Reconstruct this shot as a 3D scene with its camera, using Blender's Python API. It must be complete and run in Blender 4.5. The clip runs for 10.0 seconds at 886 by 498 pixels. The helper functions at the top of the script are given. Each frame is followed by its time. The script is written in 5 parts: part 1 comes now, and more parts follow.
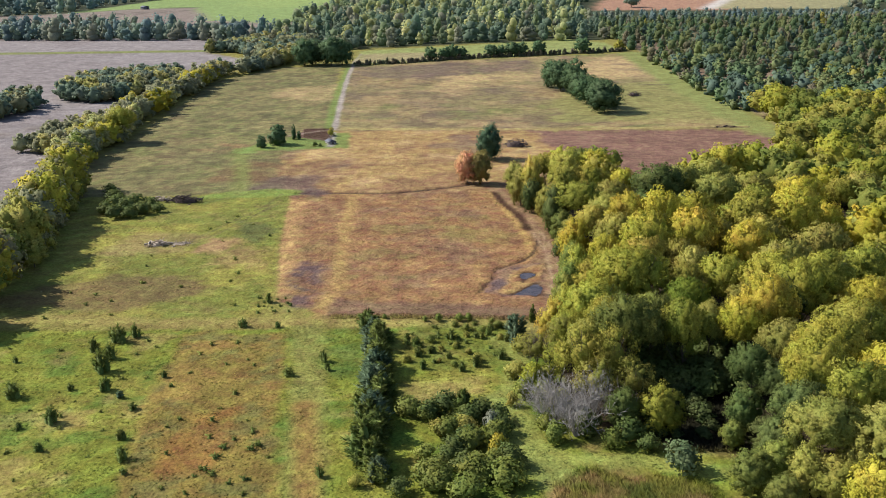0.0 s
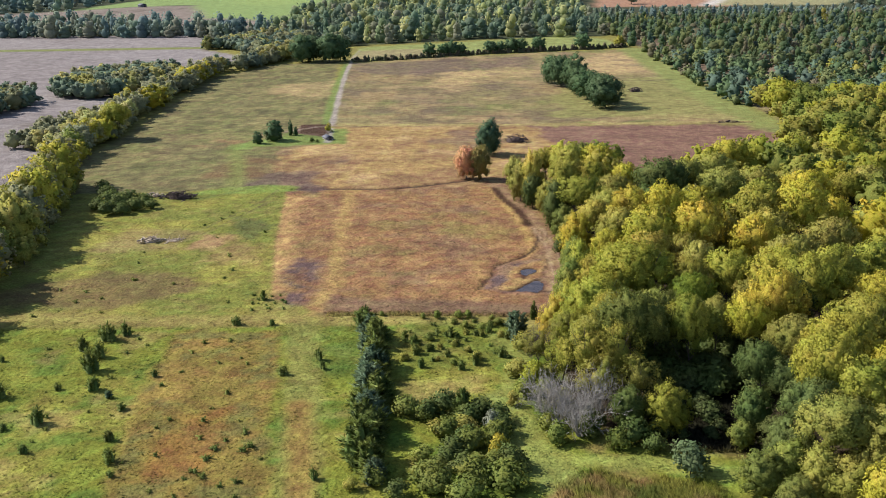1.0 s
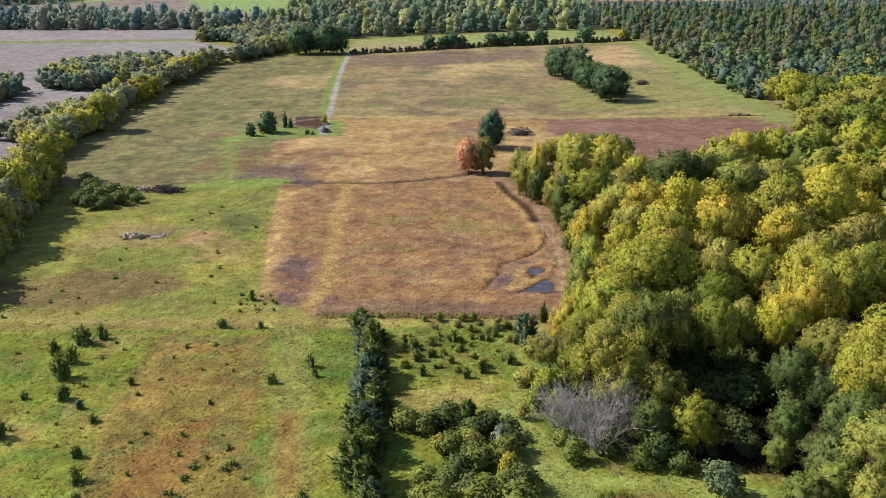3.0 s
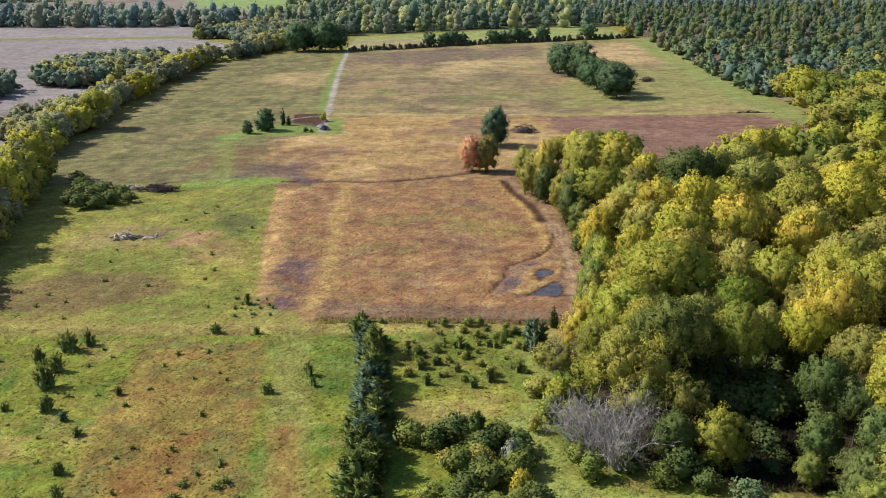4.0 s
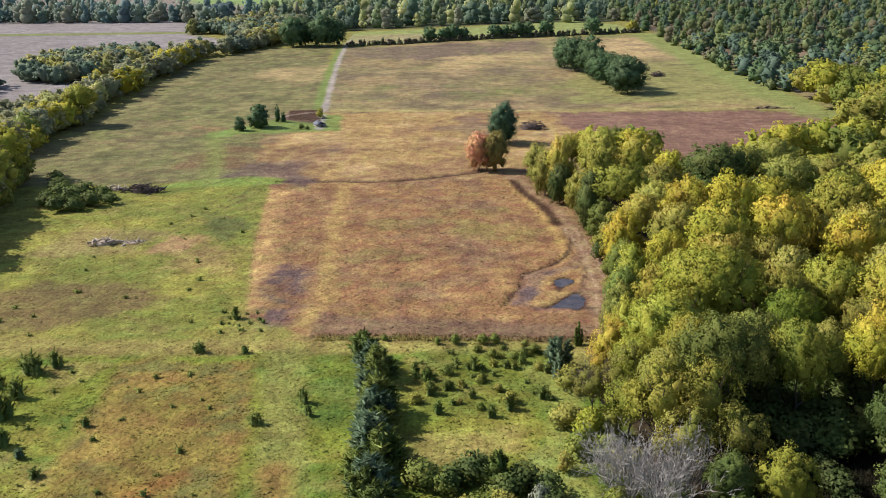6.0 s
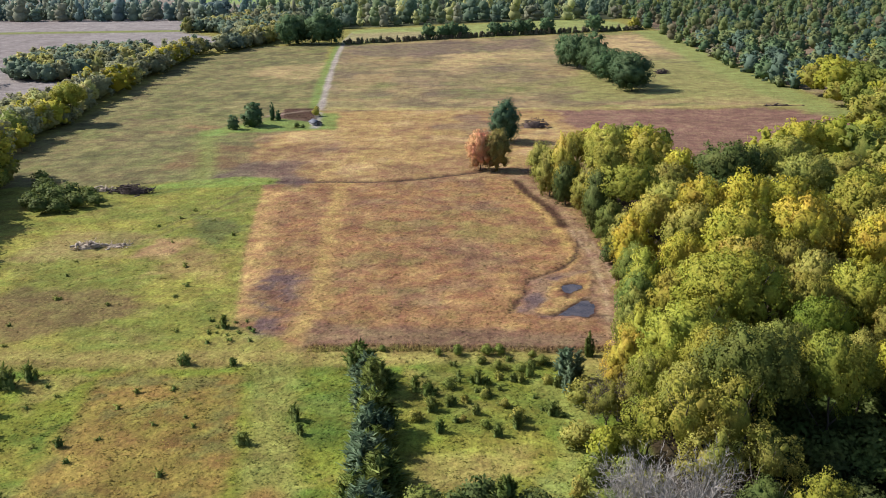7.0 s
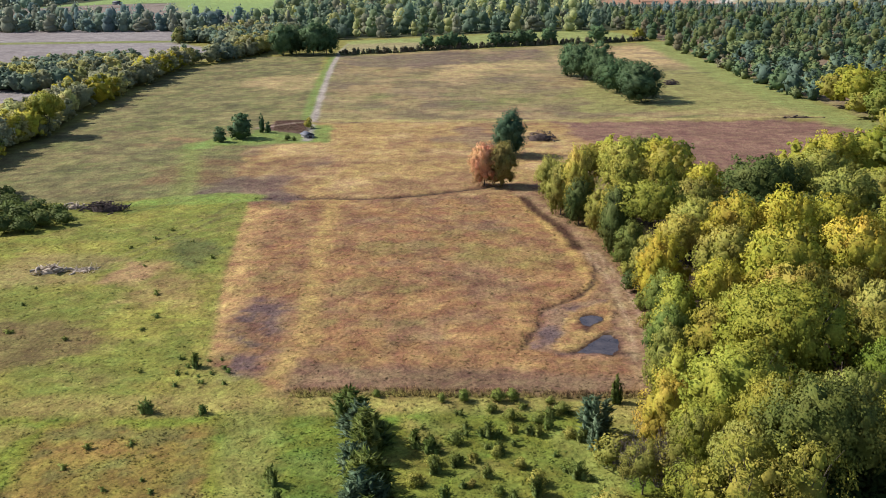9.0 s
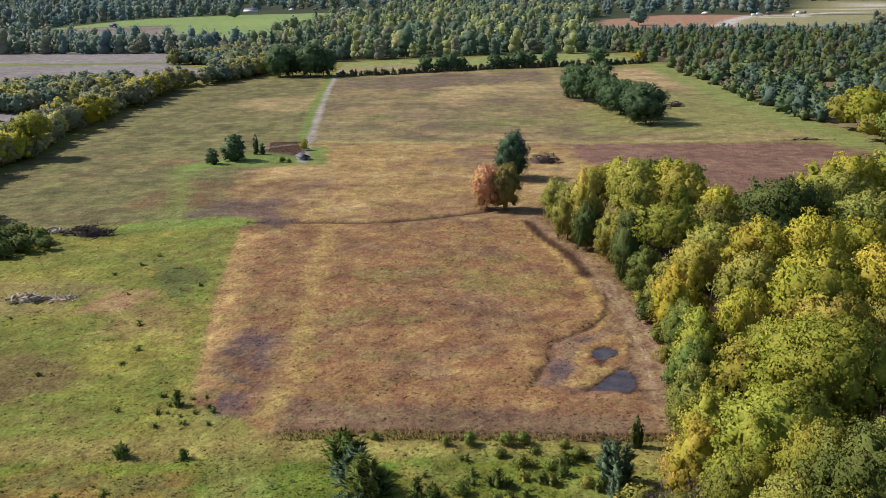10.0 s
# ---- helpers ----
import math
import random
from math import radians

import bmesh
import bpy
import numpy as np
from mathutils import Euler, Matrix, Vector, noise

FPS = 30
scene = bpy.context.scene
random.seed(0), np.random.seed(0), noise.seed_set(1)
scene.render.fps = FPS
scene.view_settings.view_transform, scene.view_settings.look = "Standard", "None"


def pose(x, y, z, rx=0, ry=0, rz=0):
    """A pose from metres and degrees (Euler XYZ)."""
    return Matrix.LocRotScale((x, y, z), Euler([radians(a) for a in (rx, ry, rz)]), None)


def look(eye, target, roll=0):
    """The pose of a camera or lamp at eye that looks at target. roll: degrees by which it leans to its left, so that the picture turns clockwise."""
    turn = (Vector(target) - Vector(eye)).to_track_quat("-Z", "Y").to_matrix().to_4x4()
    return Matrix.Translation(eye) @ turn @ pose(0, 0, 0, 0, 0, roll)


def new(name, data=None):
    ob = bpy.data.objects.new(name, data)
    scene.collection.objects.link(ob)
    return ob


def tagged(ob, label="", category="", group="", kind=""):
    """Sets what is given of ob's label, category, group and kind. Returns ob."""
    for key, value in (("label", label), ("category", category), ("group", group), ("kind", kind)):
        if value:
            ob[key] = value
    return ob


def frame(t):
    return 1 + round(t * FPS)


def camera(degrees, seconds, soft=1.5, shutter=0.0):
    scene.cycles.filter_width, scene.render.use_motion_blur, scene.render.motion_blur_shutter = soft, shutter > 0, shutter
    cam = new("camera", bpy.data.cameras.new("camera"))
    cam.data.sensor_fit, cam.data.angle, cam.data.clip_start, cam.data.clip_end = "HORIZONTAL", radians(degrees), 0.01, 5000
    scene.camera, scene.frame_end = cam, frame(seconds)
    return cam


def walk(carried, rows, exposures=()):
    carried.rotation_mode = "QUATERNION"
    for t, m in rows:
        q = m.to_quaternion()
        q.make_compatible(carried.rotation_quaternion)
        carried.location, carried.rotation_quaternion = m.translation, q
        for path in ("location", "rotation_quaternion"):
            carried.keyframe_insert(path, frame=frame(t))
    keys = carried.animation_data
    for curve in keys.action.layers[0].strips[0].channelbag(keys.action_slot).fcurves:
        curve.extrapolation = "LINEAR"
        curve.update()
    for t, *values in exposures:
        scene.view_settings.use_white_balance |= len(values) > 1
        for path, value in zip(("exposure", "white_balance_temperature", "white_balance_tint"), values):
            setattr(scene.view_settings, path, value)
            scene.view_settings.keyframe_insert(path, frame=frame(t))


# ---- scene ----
cam = camera(48.3, 10.0, soft=0.9)
PATH = [
    (0, (1.285, -2.418, 63.425), (1.245, -0.511, 62.824), -0.9),
    (0.5, (1.242, -0.535, 62.437), (1.204, 1.371, 61.835), -0.9),
    (1, (1.334, 1.582, 61.508), (1.295, 3.489, 60.905), -1.0),
    (1.5, (1.176, 4.191, 60.563), (1.138, 6.097, 59.958), -0.9),
    (2, (1.012, 7.021, 59.631), (0.975, 8.926, 59.025), -0.9),
    (2.5, (0.723, 10.094, 58.691), (0.687, 11.999, 58.084), -0.8),
    (4, (-0.662, 20.613, 55.752), (-0.695, 22.518, 55.143), -0.8),
    (4.5, (-1.255, 24.343, 54.825), (-1.287, 26.248, 54.216), -0.8),
    (5, (-1.828, 28.133, 53.987), (-1.86, 30.037, 53.377), -0.8),
    (5.5, (-2.344, 32.071, 53.124), (-2.374, 33.975, 52.513), -0.8),
    (7, (-3.176, 44.126, 50.201), (-3.201, 46.03, 49.59), -0.9),
    (7.5, (-3.349, 48.308, 49.239), (-3.374, 50.212, 48.628), -0.9),
    (8, (-3.529, 52.466, 48.367), (-3.552, 54.37, 47.755), -0.8),
    (8.5, (-3.757, 56.402, 47.651), (-3.779, 58.308, 47.045), -0.8),
    (9, (-4.086, 60.497, 46.695), (-4.105, 62.41, 46.111), -0.8),
    (9.5, (-4.413, 64.875, 45.582), (-4.43, 66.796, 45.026), -0.8),
    (10, (-4.815, 68.959, 44.684), (-4.828, 70.885, 44.146), -0.7),
]
walk(cam, [(t, look(eye, target, roll)) for t, eye, target, roll in PATH], [(0, 0.75), (8.6, 0.75), (9.1, 0.69), (9.6, 0.57), (10, 0.44)])

# ---- world, sun, exposure ----
SUN_DIR = Vector((-0.955, 0.27, 0.0)).normalized() * math.cos(radians(41)) + Vector((0, 0, math.sin(radians(41))))
world = bpy.data.worlds.new("sky_world")
scene.world = world
world.use_nodes = True
wn = world.node_tree
sky = wn.nodes.new("ShaderNodeTexSky")
sky.sky_type, sky.sun_disc = "NISHITA", False
sky.sun_elevation, sky.sun_rotation = radians(41), math.atan2(SUN_DIR.x, SUN_DIR.y)
wn.links.new(sky.outputs[0], wn.nodes["Background"].inputs[0])
wn.nodes["Background"].inputs[1].default_value = 0.1
sun = new("sun", bpy.data.lights.new("sun", "SUN"))
sun.data.energy, sun.data.angle, sun.data.color = 4.4, radians(0.6), (1.0, 0.95, 0.87)
sun.matrix_world = look((0, 0, 0), -SUN_DIR)

# ---- small tools ----
K = 0.62


def tone(r, g, b, k=K):
    """A base colour from 0..255 values."""
    lin = [k * ((c / 255 / 12.92) if c < 10 else ((c / 255 + 0.055) / 1.055) ** 2.4) for c in (r, g, b)]
    grey = 0.3 * lin[0] + 0.6 * lin[1] + 0.1 * lin[2]
    return tuple(c + 0.11 * (grey - c) for c in lin)


def lattice(a, b, seed):
    n = (a * 374761393 + b * 668265263 + seed * 974711) & 0xFFFFFFFF
    n = ((n ^ (n >> 13)) * 1274126177) & 0xFFFFFFFF
    return ((n ^ (n >> 16)) & 0xFFFF) / 65535.0


def vnoise(x, y, scale, seed):
    x, y = x / scale + seed * 3.7, y / scale + seed * 1.9
    xi, yi = np.floor(x).astype(np.int64), np.floor(y).astype(np.int64)
    fx, fy = x - xi, y - yi
    fx, fy = fx * fx * (3 - 2 * fx), fy * fy * (3 - 2 * fy)
    a, b = lattice(xi, yi, seed), lattice(xi + 1, yi, seed)
    c, d = lattice(xi, yi + 1, seed), lattice(xi + 1, yi + 1, seed)
    return (a + (b - a) * fx) * (1 - fy) + (c + (d - c) * fx) * fy


def fbm(x, y, scale, seed, octaves=4):
    total, amp, norm = 0.0, 1.0, 0.0
    for o in range(octaves):
        total = total + amp * vnoise(x, y, scale / 2 ** o, seed + o * 7)
        norm += amp
        amp *= 0.55
    return total / norm


def step(v, lo, hi):
    s = np.clip((v - lo) / (hi - lo), 0, 1)
    return s * s * (3 - 2 * s)


def line_distance(x, y, pts):
    best = np.full(x.shape, 1e9)
    for (ax, ay), (bx, by) in zip(pts[:-1], pts[1:]):
        dx, dy = bx - ax, by - ay
        u = np.clip(((x - ax) * dx + (y - ay) * dy) / (dx * dx + dy * dy + 1e-9), 0, 1)
        best = np.minimum(best, np.hypot(x - ax - u * dx, y - ay - u * dy))
    return best


def inside(x, y, pts):
    """Positive distance inside a polygon, negative outside."""
    odd = np.zeros(x.shape, bool)
    for (ax, ay), (bx, by) in zip(pts, pts[1:] + pts[:1]):
        if ay != by:
            odd ^= ((ay > y) != (by > y)) & (x < (bx - ax) * (y - ay) / (by - ay) + ax)
    d = line_distance(x, y, pts + pts[:1])
    return np.where(odd, d, -d)


def build_mesh(name, blocks, material, tints=None):
    """One mesh from blocks of (vertices, faces) or (vertices, faces, normals); tints: a colour for each vertex."""
    mesh = bpy.data.meshes.new(name)
    verts = np.concatenate([b[0] for b in blocks]).astype(np.float32)
    loops, starts, offset, count = [], [], 0, 0
    for v, f, *_ in blocks:
        loops.append((f + offset).ravel())
        starts.append(count + np.arange(len(f)) * f.shape[1])
        count += f.size
        offset += len(v)
    loops, starts = np.concatenate(loops).astype(np.int32), np.concatenate(starts).astype(np.int32)
    mesh.vertices.add(len(verts)), mesh.loops.add(len(loops)), mesh.polygons.add(len(starts))
    mesh.vertices.foreach_set("co", verts.ravel())
    mesh.loops.foreach_set("vertex_index", loops)
    mesh.polygons.foreach_set("loop_start", starts)
    if tints is not None:
        layer = mesh.color_attributes.new("tint", "FLOAT_COLOR", "POINT")
        rgba = np.ones((len(verts), 4), np.float32)
        rgba[:, :3] = tints
        layer.data.foreach_set("color", rgba.ravel())
    mesh.materials.append(material)
    mesh.update(calc_edges=True)
    mesh.validate()
    if all(len(b) == 3 for b in blocks):
        mesh.normals_split_custom_set_from_vertices(np.concatenate([b[2] for b in blocks]).astype(np.float32))
    return mesh


def unit(v):
    return v / (np.linalg.norm(v, axis=-1, keepdims=True) + 1e-9)


# ---- materials ----
def node_material(name):
    m = bpy.data.materials.new(name)
    m.use_nodes = True
    n, l = m.node_tree.nodes, m.node_tree.links
    return m, n, l, n["Principled BSDF"]


def add_noise(n, l, scale, detail=4.0, rough=0.6, coords=None):
    t = n.new("ShaderNodeTexNoise")
    t.inputs["Scale"].default_value, t.inputs["Detail"].default_value, t.inputs["Roughness"].default_value = scale, detail, rough
    if coords is not None:
        l.new(coords, t.inputs["Vector"])
    return t.outputs["Fac"]


def ramp(n, l, fac, lo, hi, out_lo, out_hi):
    r = n.new("ShaderNodeMapRange")
    for key, v in (("From Min", lo), ("From Max", hi), ("To Min", out_lo), ("To Max", out_hi)):
        r.inputs[key].default_value = v
    l.new(fac, r.inputs["Value"])
    return r.outputs["Result"]


def times(n, l, a, b):
    m = n.new("ShaderNodeMath")
    m.operation = "MULTIPLY"
    l.new(a, m.inputs[0]), l.new(b, m.inputs[1])
    return m.outputs[0]


def hsv(n, l, colour, hue=None, sat=None, val=None):
    h = n.new("ShaderNodeHueSaturation")
    l.new(colour, h.inputs["Color"])
    for key, v in (("Hue", hue), ("Saturation", sat), ("Value", val)):
        if v is not None:
            l.new(v, h.inputs[key])
    return h.outputs["Color"]


def ground_material():
    m, n, l, p = node_material("meadow_soil")
    at = n.new("ShaderNodeAttribute")
    at.attribute_name = "tint"
    pos = n.new("ShaderNodeNewGeometry").outputs["Position"]
    fine = add_noise(n, l, 1.9, 5, 0.7, pos)
    mid = add_noise(n, l, 0.35, 4, 0.6, pos)
    val = times(n, l, ramp(n, l, fine, 0.32, 0.68, 0.62, 1.28), ramp(n, l, mid, 0.3, 0.7, 0.76, 1.28))
    broad = add_noise(n, l, 0.12, 6, 0.72, pos)
    val = times(n, l, val, ramp(n, l, broad, 0.34, 0.66, 0.76, 1.24))
    hue = ramp(n, l, mid, 0.3, 0.7, 0.474, 0.524)
    l.new(hsv(n, l, at.outputs["Color"], hue=hue, val=val), p.inputs["Base Color"])
    p.inputs["Roughness"].default_value, p.inputs["Specular IOR Level"].default_value = 0.95, 0.1
    b = n.new("ShaderNodeBump")
    b.inputs["Strength"].default_value, b.inputs["Distance"].default_value = 0.7, 0.2
    l.new(fine, b.inputs["Height"])
    tussock = n.new("ShaderNodeBump")
    tussock.inputs["Strength"].default_value, tussock.inputs["Distance"].default_value = 0.6, 0.6
    l.new(add_noise(n, l, 0.8, 3, 0.55, pos), tussock.inputs["Height"]), l.new(b.outputs["Normal"], tussock.inputs["Normal"])
    l.new(tussock.outputs["Normal"], p.inputs["Normal"])
    return m


def leaf_material(name, tinted=False, spread=0.25, gloss=0.7, glow=0.38):
    """Leaves: the object's colour (or the tint attribute), varied from leaf to leaf and over the crown."""
    m, n, l, p = node_material(name)
    if tinted:
        src = n.new("ShaderNodeAttribute")
        src.attribute_name = "tint"
        colour = src.outputs["Color"]
    else:
        colour = n.new("ShaderNodeObjectInfo").outputs["Color"]
    geo = n.new("ShaderNodeNewGeometry")
    patch = add_noise(n, l, 0.3, 4, 0.65, geo.outputs["Position"])
    grain = add_noise(n, l, 3.5, 4, 0.7, geo.outputs["Position"])
    val = times(n, l, ramp(n, l, geo.outputs["Random Per Island"], 0, 1, 1 - spread, 1 + spread), ramp(n, l, patch, 0.32, 0.68, 0.8, 1.2))
    val = times(n, l, val, ramp(n, l, grain, 0.36, 0.64, 0.78, 1.24))
    hue = ramp(n, l, patch, 0.34, 0.66, 0.535, 0.486)
    colour = hsv(n, l, colour, hue=hue, val=val)
    l.new(colour, p.inputs["Base Color"])
    p.inputs["Roughness"].default_value, p.inputs["Specular IOR Level"].default_value = gloss, 0.12
    tr = n.new("ShaderNodeBsdfTranslucent")
    l.new(colour, tr.inputs["Color"])
    mix = n.new("ShaderNodeMixShader")
    mix.inputs[0].default_value = glow
    l.new(p.outputs[0], mix.inputs[1]), l.new(tr.outputs[0], mix.inputs[2])
    l.new(mix.outputs[0], n["Material Output"].inputs[0])
    return m


def plain_material(name, colour, rough=0.9, scale=3.0, lo=0.7, hi=1.3, metal=0.0):
    m, n, l, p = node_material(name)
    rgb = n.new("ShaderNodeRGB")
    rgb.outputs[0].default_value = (*colour, 1)
    tex = add_noise(n, l, scale, 5, 0.65, n.new("ShaderNodeTexCoord").outputs["Object"])
    l.new(hsv(n, l, rgb.outputs[0], val=ramp(n, l, tex, 0.3, 0.7, lo, hi)), p.inputs["Base Color"])
    p.inputs["Roughness"].default_value, p.inputs["Metallic"].default_value = rough, metal
    b = n.new("ShaderNodeBump")
    b.inputs["Strength"].default_value, b.inputs["Distance"].default_value = 0.5, 0.03
    l.new(tex, b.inputs["Height"]), l.new(b.outputs["Normal"], p.inputs["Normal"])
    return m


def water_material():
    m, n, l, p = node_material("muddy_water")
    silt = add_noise(n, l, 0.6, 5, 0.65, n.new("ShaderNodeNewGeometry").outputs["Position"])
    rgb = n.new("ShaderNodeRGB")
    rgb.outputs[0].default_value = (0.042, 0.034, 0.04, 1)
    l.new(hsv(n, l, rgb.outputs[0], hue=ramp(n, l, silt, 0.4, 0.7, 0.5, 0.62), val=ramp(n, l, silt, 0.35, 0.65, 0.6, 1.7)), p.inputs["Base Color"])
    p.inputs["Roughness"].default_value, p.inputs["IOR"].default_value = 0.12, 1.25
    b = n.new("ShaderNodeBump")
    b.inputs["Strength"].default_value, b.inputs["Distance"].default_value = 0.15, 0.02
    l.new(add_noise(n, l, 2.0, 3, 0.5, n.new("ShaderNodeNewGeometry").outputs["Position"]), b.inputs["Height"])
    l.new(b.outputs["Normal"], p.inputs["Normal"])
    return m


SOIL = ground_material()
LEAF = leaf_material("leaf", spread=0.2, glow=0.32)
LEAF_FAR = leaf_material("far_leaf", tinted=True, spread=0.15, gloss=0.8, glow=0.55)
GRASS = leaf_material("grass_blade", tinted=True, spread=0.3, gloss=0.8)
NEEDLE = leaf_material("cedar_needle", spread=0.35, gloss=0.6)
BARK = plain_material("bark", tone(105, 92, 80), 0.95, 4.0)
GREY_BARK = plain_material("weathered_twig", tone(178, 170, 164), 0.95, 3.0)
DEAD_WOOD = plain_material("dead_wood", tone(98, 80, 76), 0.95, 2.0, 0.5, 1.5)
PALE_WOOD = plain_material("bleached_wood", tone(205, 185, 165), 0.95, 2.0, 0.6, 1.3)
SHED_ROOF = plain_material("grey_sheet_metal", tone(112, 114, 128), 0.7, 1.5, 0.85, 1.1, 0.1)
SHED_WALL = plain_material("weathered_board", tone(176, 168, 168), 0.9, 3.0)
WHITE_PAINT = plain_material("white_paint", (0.75, 0.75, 0.73), 0.5, 1.0, 0.9, 1.05)
WATER = water_material()

# ---- ground ----
POND_A = [(10.6, 170.6), (12.4, 172.9), (14.7, 175.9), (15.6, 176.4), (15.9, 174.5), (15.7, 171.8), (15.7, 170.2), (14.0, 169.7), (12.9, 170.5), (11.6, 170.3)]
POND_B = [(12.5, 181.9), (13.3, 183.1), (15.1, 182.8), (15.0, 181.2), (13.9, 180.0), (12.8, 177.1), (12.9, 180.0)]
RUT = [(15.7, 194.5), (13.3, 190.2), (9.7, 186.8), (8.1, 184.9), (7.3, 182.3), (7.2, 179.3), (5.7, 176.4), (4.4, 172.0)]


def ground_z(x, y):
    near = step(y, 60, 90) * (1 - step(y, 500, 700))
    wet = np.zeros_like(x)
    for pond in (POND_A, POND_B):
        wet = np.maximum(wet, step(inside(x, y, pond), -4.0, -2.0))
    near = near * (1 - 0.85 * wet)
    z = (fbm(x, y, 9.0, 31, 3) - 0.5) * 0.35 * near + (fbm(x, y, 1.5, 41, 2) - 0.5) * 0.22 * near
    for pond in (POND_A, POND_B):
        z = z - 0.3 * step(inside(x, y, pond) + 1.8 * (fbm(x, y, 1.6, 57, 3) - 0.5), -0.4, 0.5)
    z = z - 0.22 * step(-line_distance(x, y, RUT), -0.9, -0.1)
    z = z - 0.25 * step(-line_distance(x, y, [(-42, 248.5), (-16, 248), (3, 256)]), -1.1, -0.2)
    return z


def ground_colour(x, y):
    """Base colours of the fields, tracks and grass, laid one over the other."""
    wob = lambda s, seed: (fbm(x, y, s, seed) - 0.5) * 2
    c = np.empty(x.shape + (3,))
    c[...] = tone(146, 138, 60)

    def lay(mask, colour, amount=1.0):
        c[...] = c + (np.asarray(colour) - c) * (mask * amount)[..., None]

    def field(pts, soft=1.0, rough=1.0, seed=1, size=6.0):
        return step(inside(x, y, pts) + rough * (wob(size, seed) + 0.6 * wob(size * 0.25, seed + 50)), -soft * 0.7, soft * 0.7)

    def stroke(pts, width, soft=0.6, rough=0.5, seed=2, size=5.0):
        return step(width / 2 - line_distance(x, y, pts) + rough * wob(size, seed), -soft, soft)

    def spots(scale, lo, hi, seed):
        return step(fbm(x, y, scale, seed), lo, hi)

    OLIVE = tone(132, 125, 76)
    STRAW, BROWN, MAUVE = tone(204, 172, 116), tone(152, 116, 78), tone(114, 92, 86)
    PLOUGH, DIRT = tone(140, 104, 86), tone(160, 127, 92)

    def streaks(scale, lo, hi, seed):
        return 0.75 * step(fbm(x * 0.8 + 0.05 * y, y, scale, seed, 5), lo - 0.02, hi + 0.04)

    # far land
    far = step(y, 640, 720)
    lay(far, tone(72, 78, 52))
    lay(field([(-120, 650), (-60, 602), (20, 628), (96, 638), (98, 745), (-122, 780)], 4, 3, 159), tone(72, 78, 52))
    # grey ploughed fields on the west, their grey blued a little for haze
    grey = [(-700, 60), (-95, 60), (-97, 150), (-101, 200), (-112, 240), (-122, 277), (-134, 318), (-126, 400), (-120, 490), (-106, 540), (-150, 592), (-160, 690), (-700, 720)]
    lay(field(grey, 2, 1.5, 3), tone(156, 146, 144))
    lay(field(grey, 2, 1.5, 3) * spots(40, 0.45, 0.62, 5), tone(144, 132, 130), 0.7)
    lay(stroke([(-400, 240), (-170, 318), (-150, 352), (-141, 372)], 6, 2, 1.5, 8), tone(128, 114, 104), 0.7)
    lay(field([(-500, 596), (-150, 596), (-140, 608), (-500, 612)], 1.5, 1), tone(132, 138, 70))
    # upper west meadow
    lay(field([(-118, 240), (-44, 252), (-46, 342), (-62, 525), (-95, 515), (-116, 460), (-110, 330)], 2, 2, 4), OLIVE)
    meadow = field([(-118, 244), (-44, 252), (-46, 342), (-62, 525), (-95, 515), (-116, 460), (-110, 330)], 2, 2, 4)
    lay(meadow * spots(22, 0.5, 0.7, 11), tone(134, 124, 76), 0.8)
    lay(meadow * spots(14, 0.58, 0.75, 12), tone(112, 92, 66), 0.6)
    lay(meadow * spots(7, 0.5, 0.68, 13), tone(124, 128, 66), 0.7)
    lay(meadow * spots(3, 0.52, 0.66, 147), tone(156, 142, 88), 0.7)
    lay(meadow * spots(4, 0.52, 0.66, 157), tone(98, 96, 58), 0.6)
    lay(field([(-76, 436), (-56, 450), (-52, 404), (-60, 398), (-74, 414)], 7, 9, 14, 16) * (0.45 + 0.55 * streaks(9, 0.35, 0.6, 130)), STRAW, 0.85)
    lay(meadow * streaks(8, 0.56, 0.68, 131), tone(150, 134, 84), 0.6)
    lay(meadow * streaks(6, 0.58, 0.7, 132), tone(98, 88, 62), 0.5)
    lay(field([(-72, 300), (-64, 312), (-78, 318), (-84, 306)], 4, 4, 134, 8) * streaks(5, 0.4, 0.6, 133), tone(180, 134, 92), 0.7)
    # upper east meadow
    east = field([(-42, 336), (100, 333), (97, 562), (54, 554), (-4, 537), (-57, 515)], 1.5, 1, 15)
    lay(east, tone(146, 132, 84))
    lay(east * spots(30, 0.45, 0.62, 16), tone(128, 110, 80), 0.85)
    lay(east * spots(16, 0.52, 0.7, 17), tone(166, 140, 92), 0.8)
    lay(east * spots(20, 0.6, 0.72, 18), tone(124, 128, 64), 0.7)
    lay(field([(-12, 429), (-6, 476), (11, 476), (33, 482), (48, 514), (78, 540), (96, 545), (90, 462), (42, 456), (12, 456), (0, 411)], 5, 8, 19, 14) * (0.45 + 0.55 * streaks(12, 0.38, 0.58, 135)), STRAW, 0.9)
    lay(east * streaks(12, 0.55, 0.66, 136), tone(186, 156, 108), 0.6)
    lay(east * streaks(9, 0.56, 0.68, 137), MAUVE, 0.55)
    lay(field([(-36, 360), (-4, 352), (12, 352), (12, 384), (0, 392), (-30, 398)], 5, 8, 138, 14) * streaks(10, 0.4, 0.6, 139), tone(122, 128, 66), 0.7)
    lay(field([(-50, 510), (36, 534), (37, 503), (14, 488), (-27, 466), (-48, 479)], 4, 6, 20, 14) * (0.5 + 0.5 * streaks(8, 0.36, 0.6, 153)), MAUVE, 0.75)
    lay(field([(36, 350), (100, 340), (99, 450), (60, 440), (40, 400)], 4, 6, 21, 16), tone(148, 144, 78), 0.85)
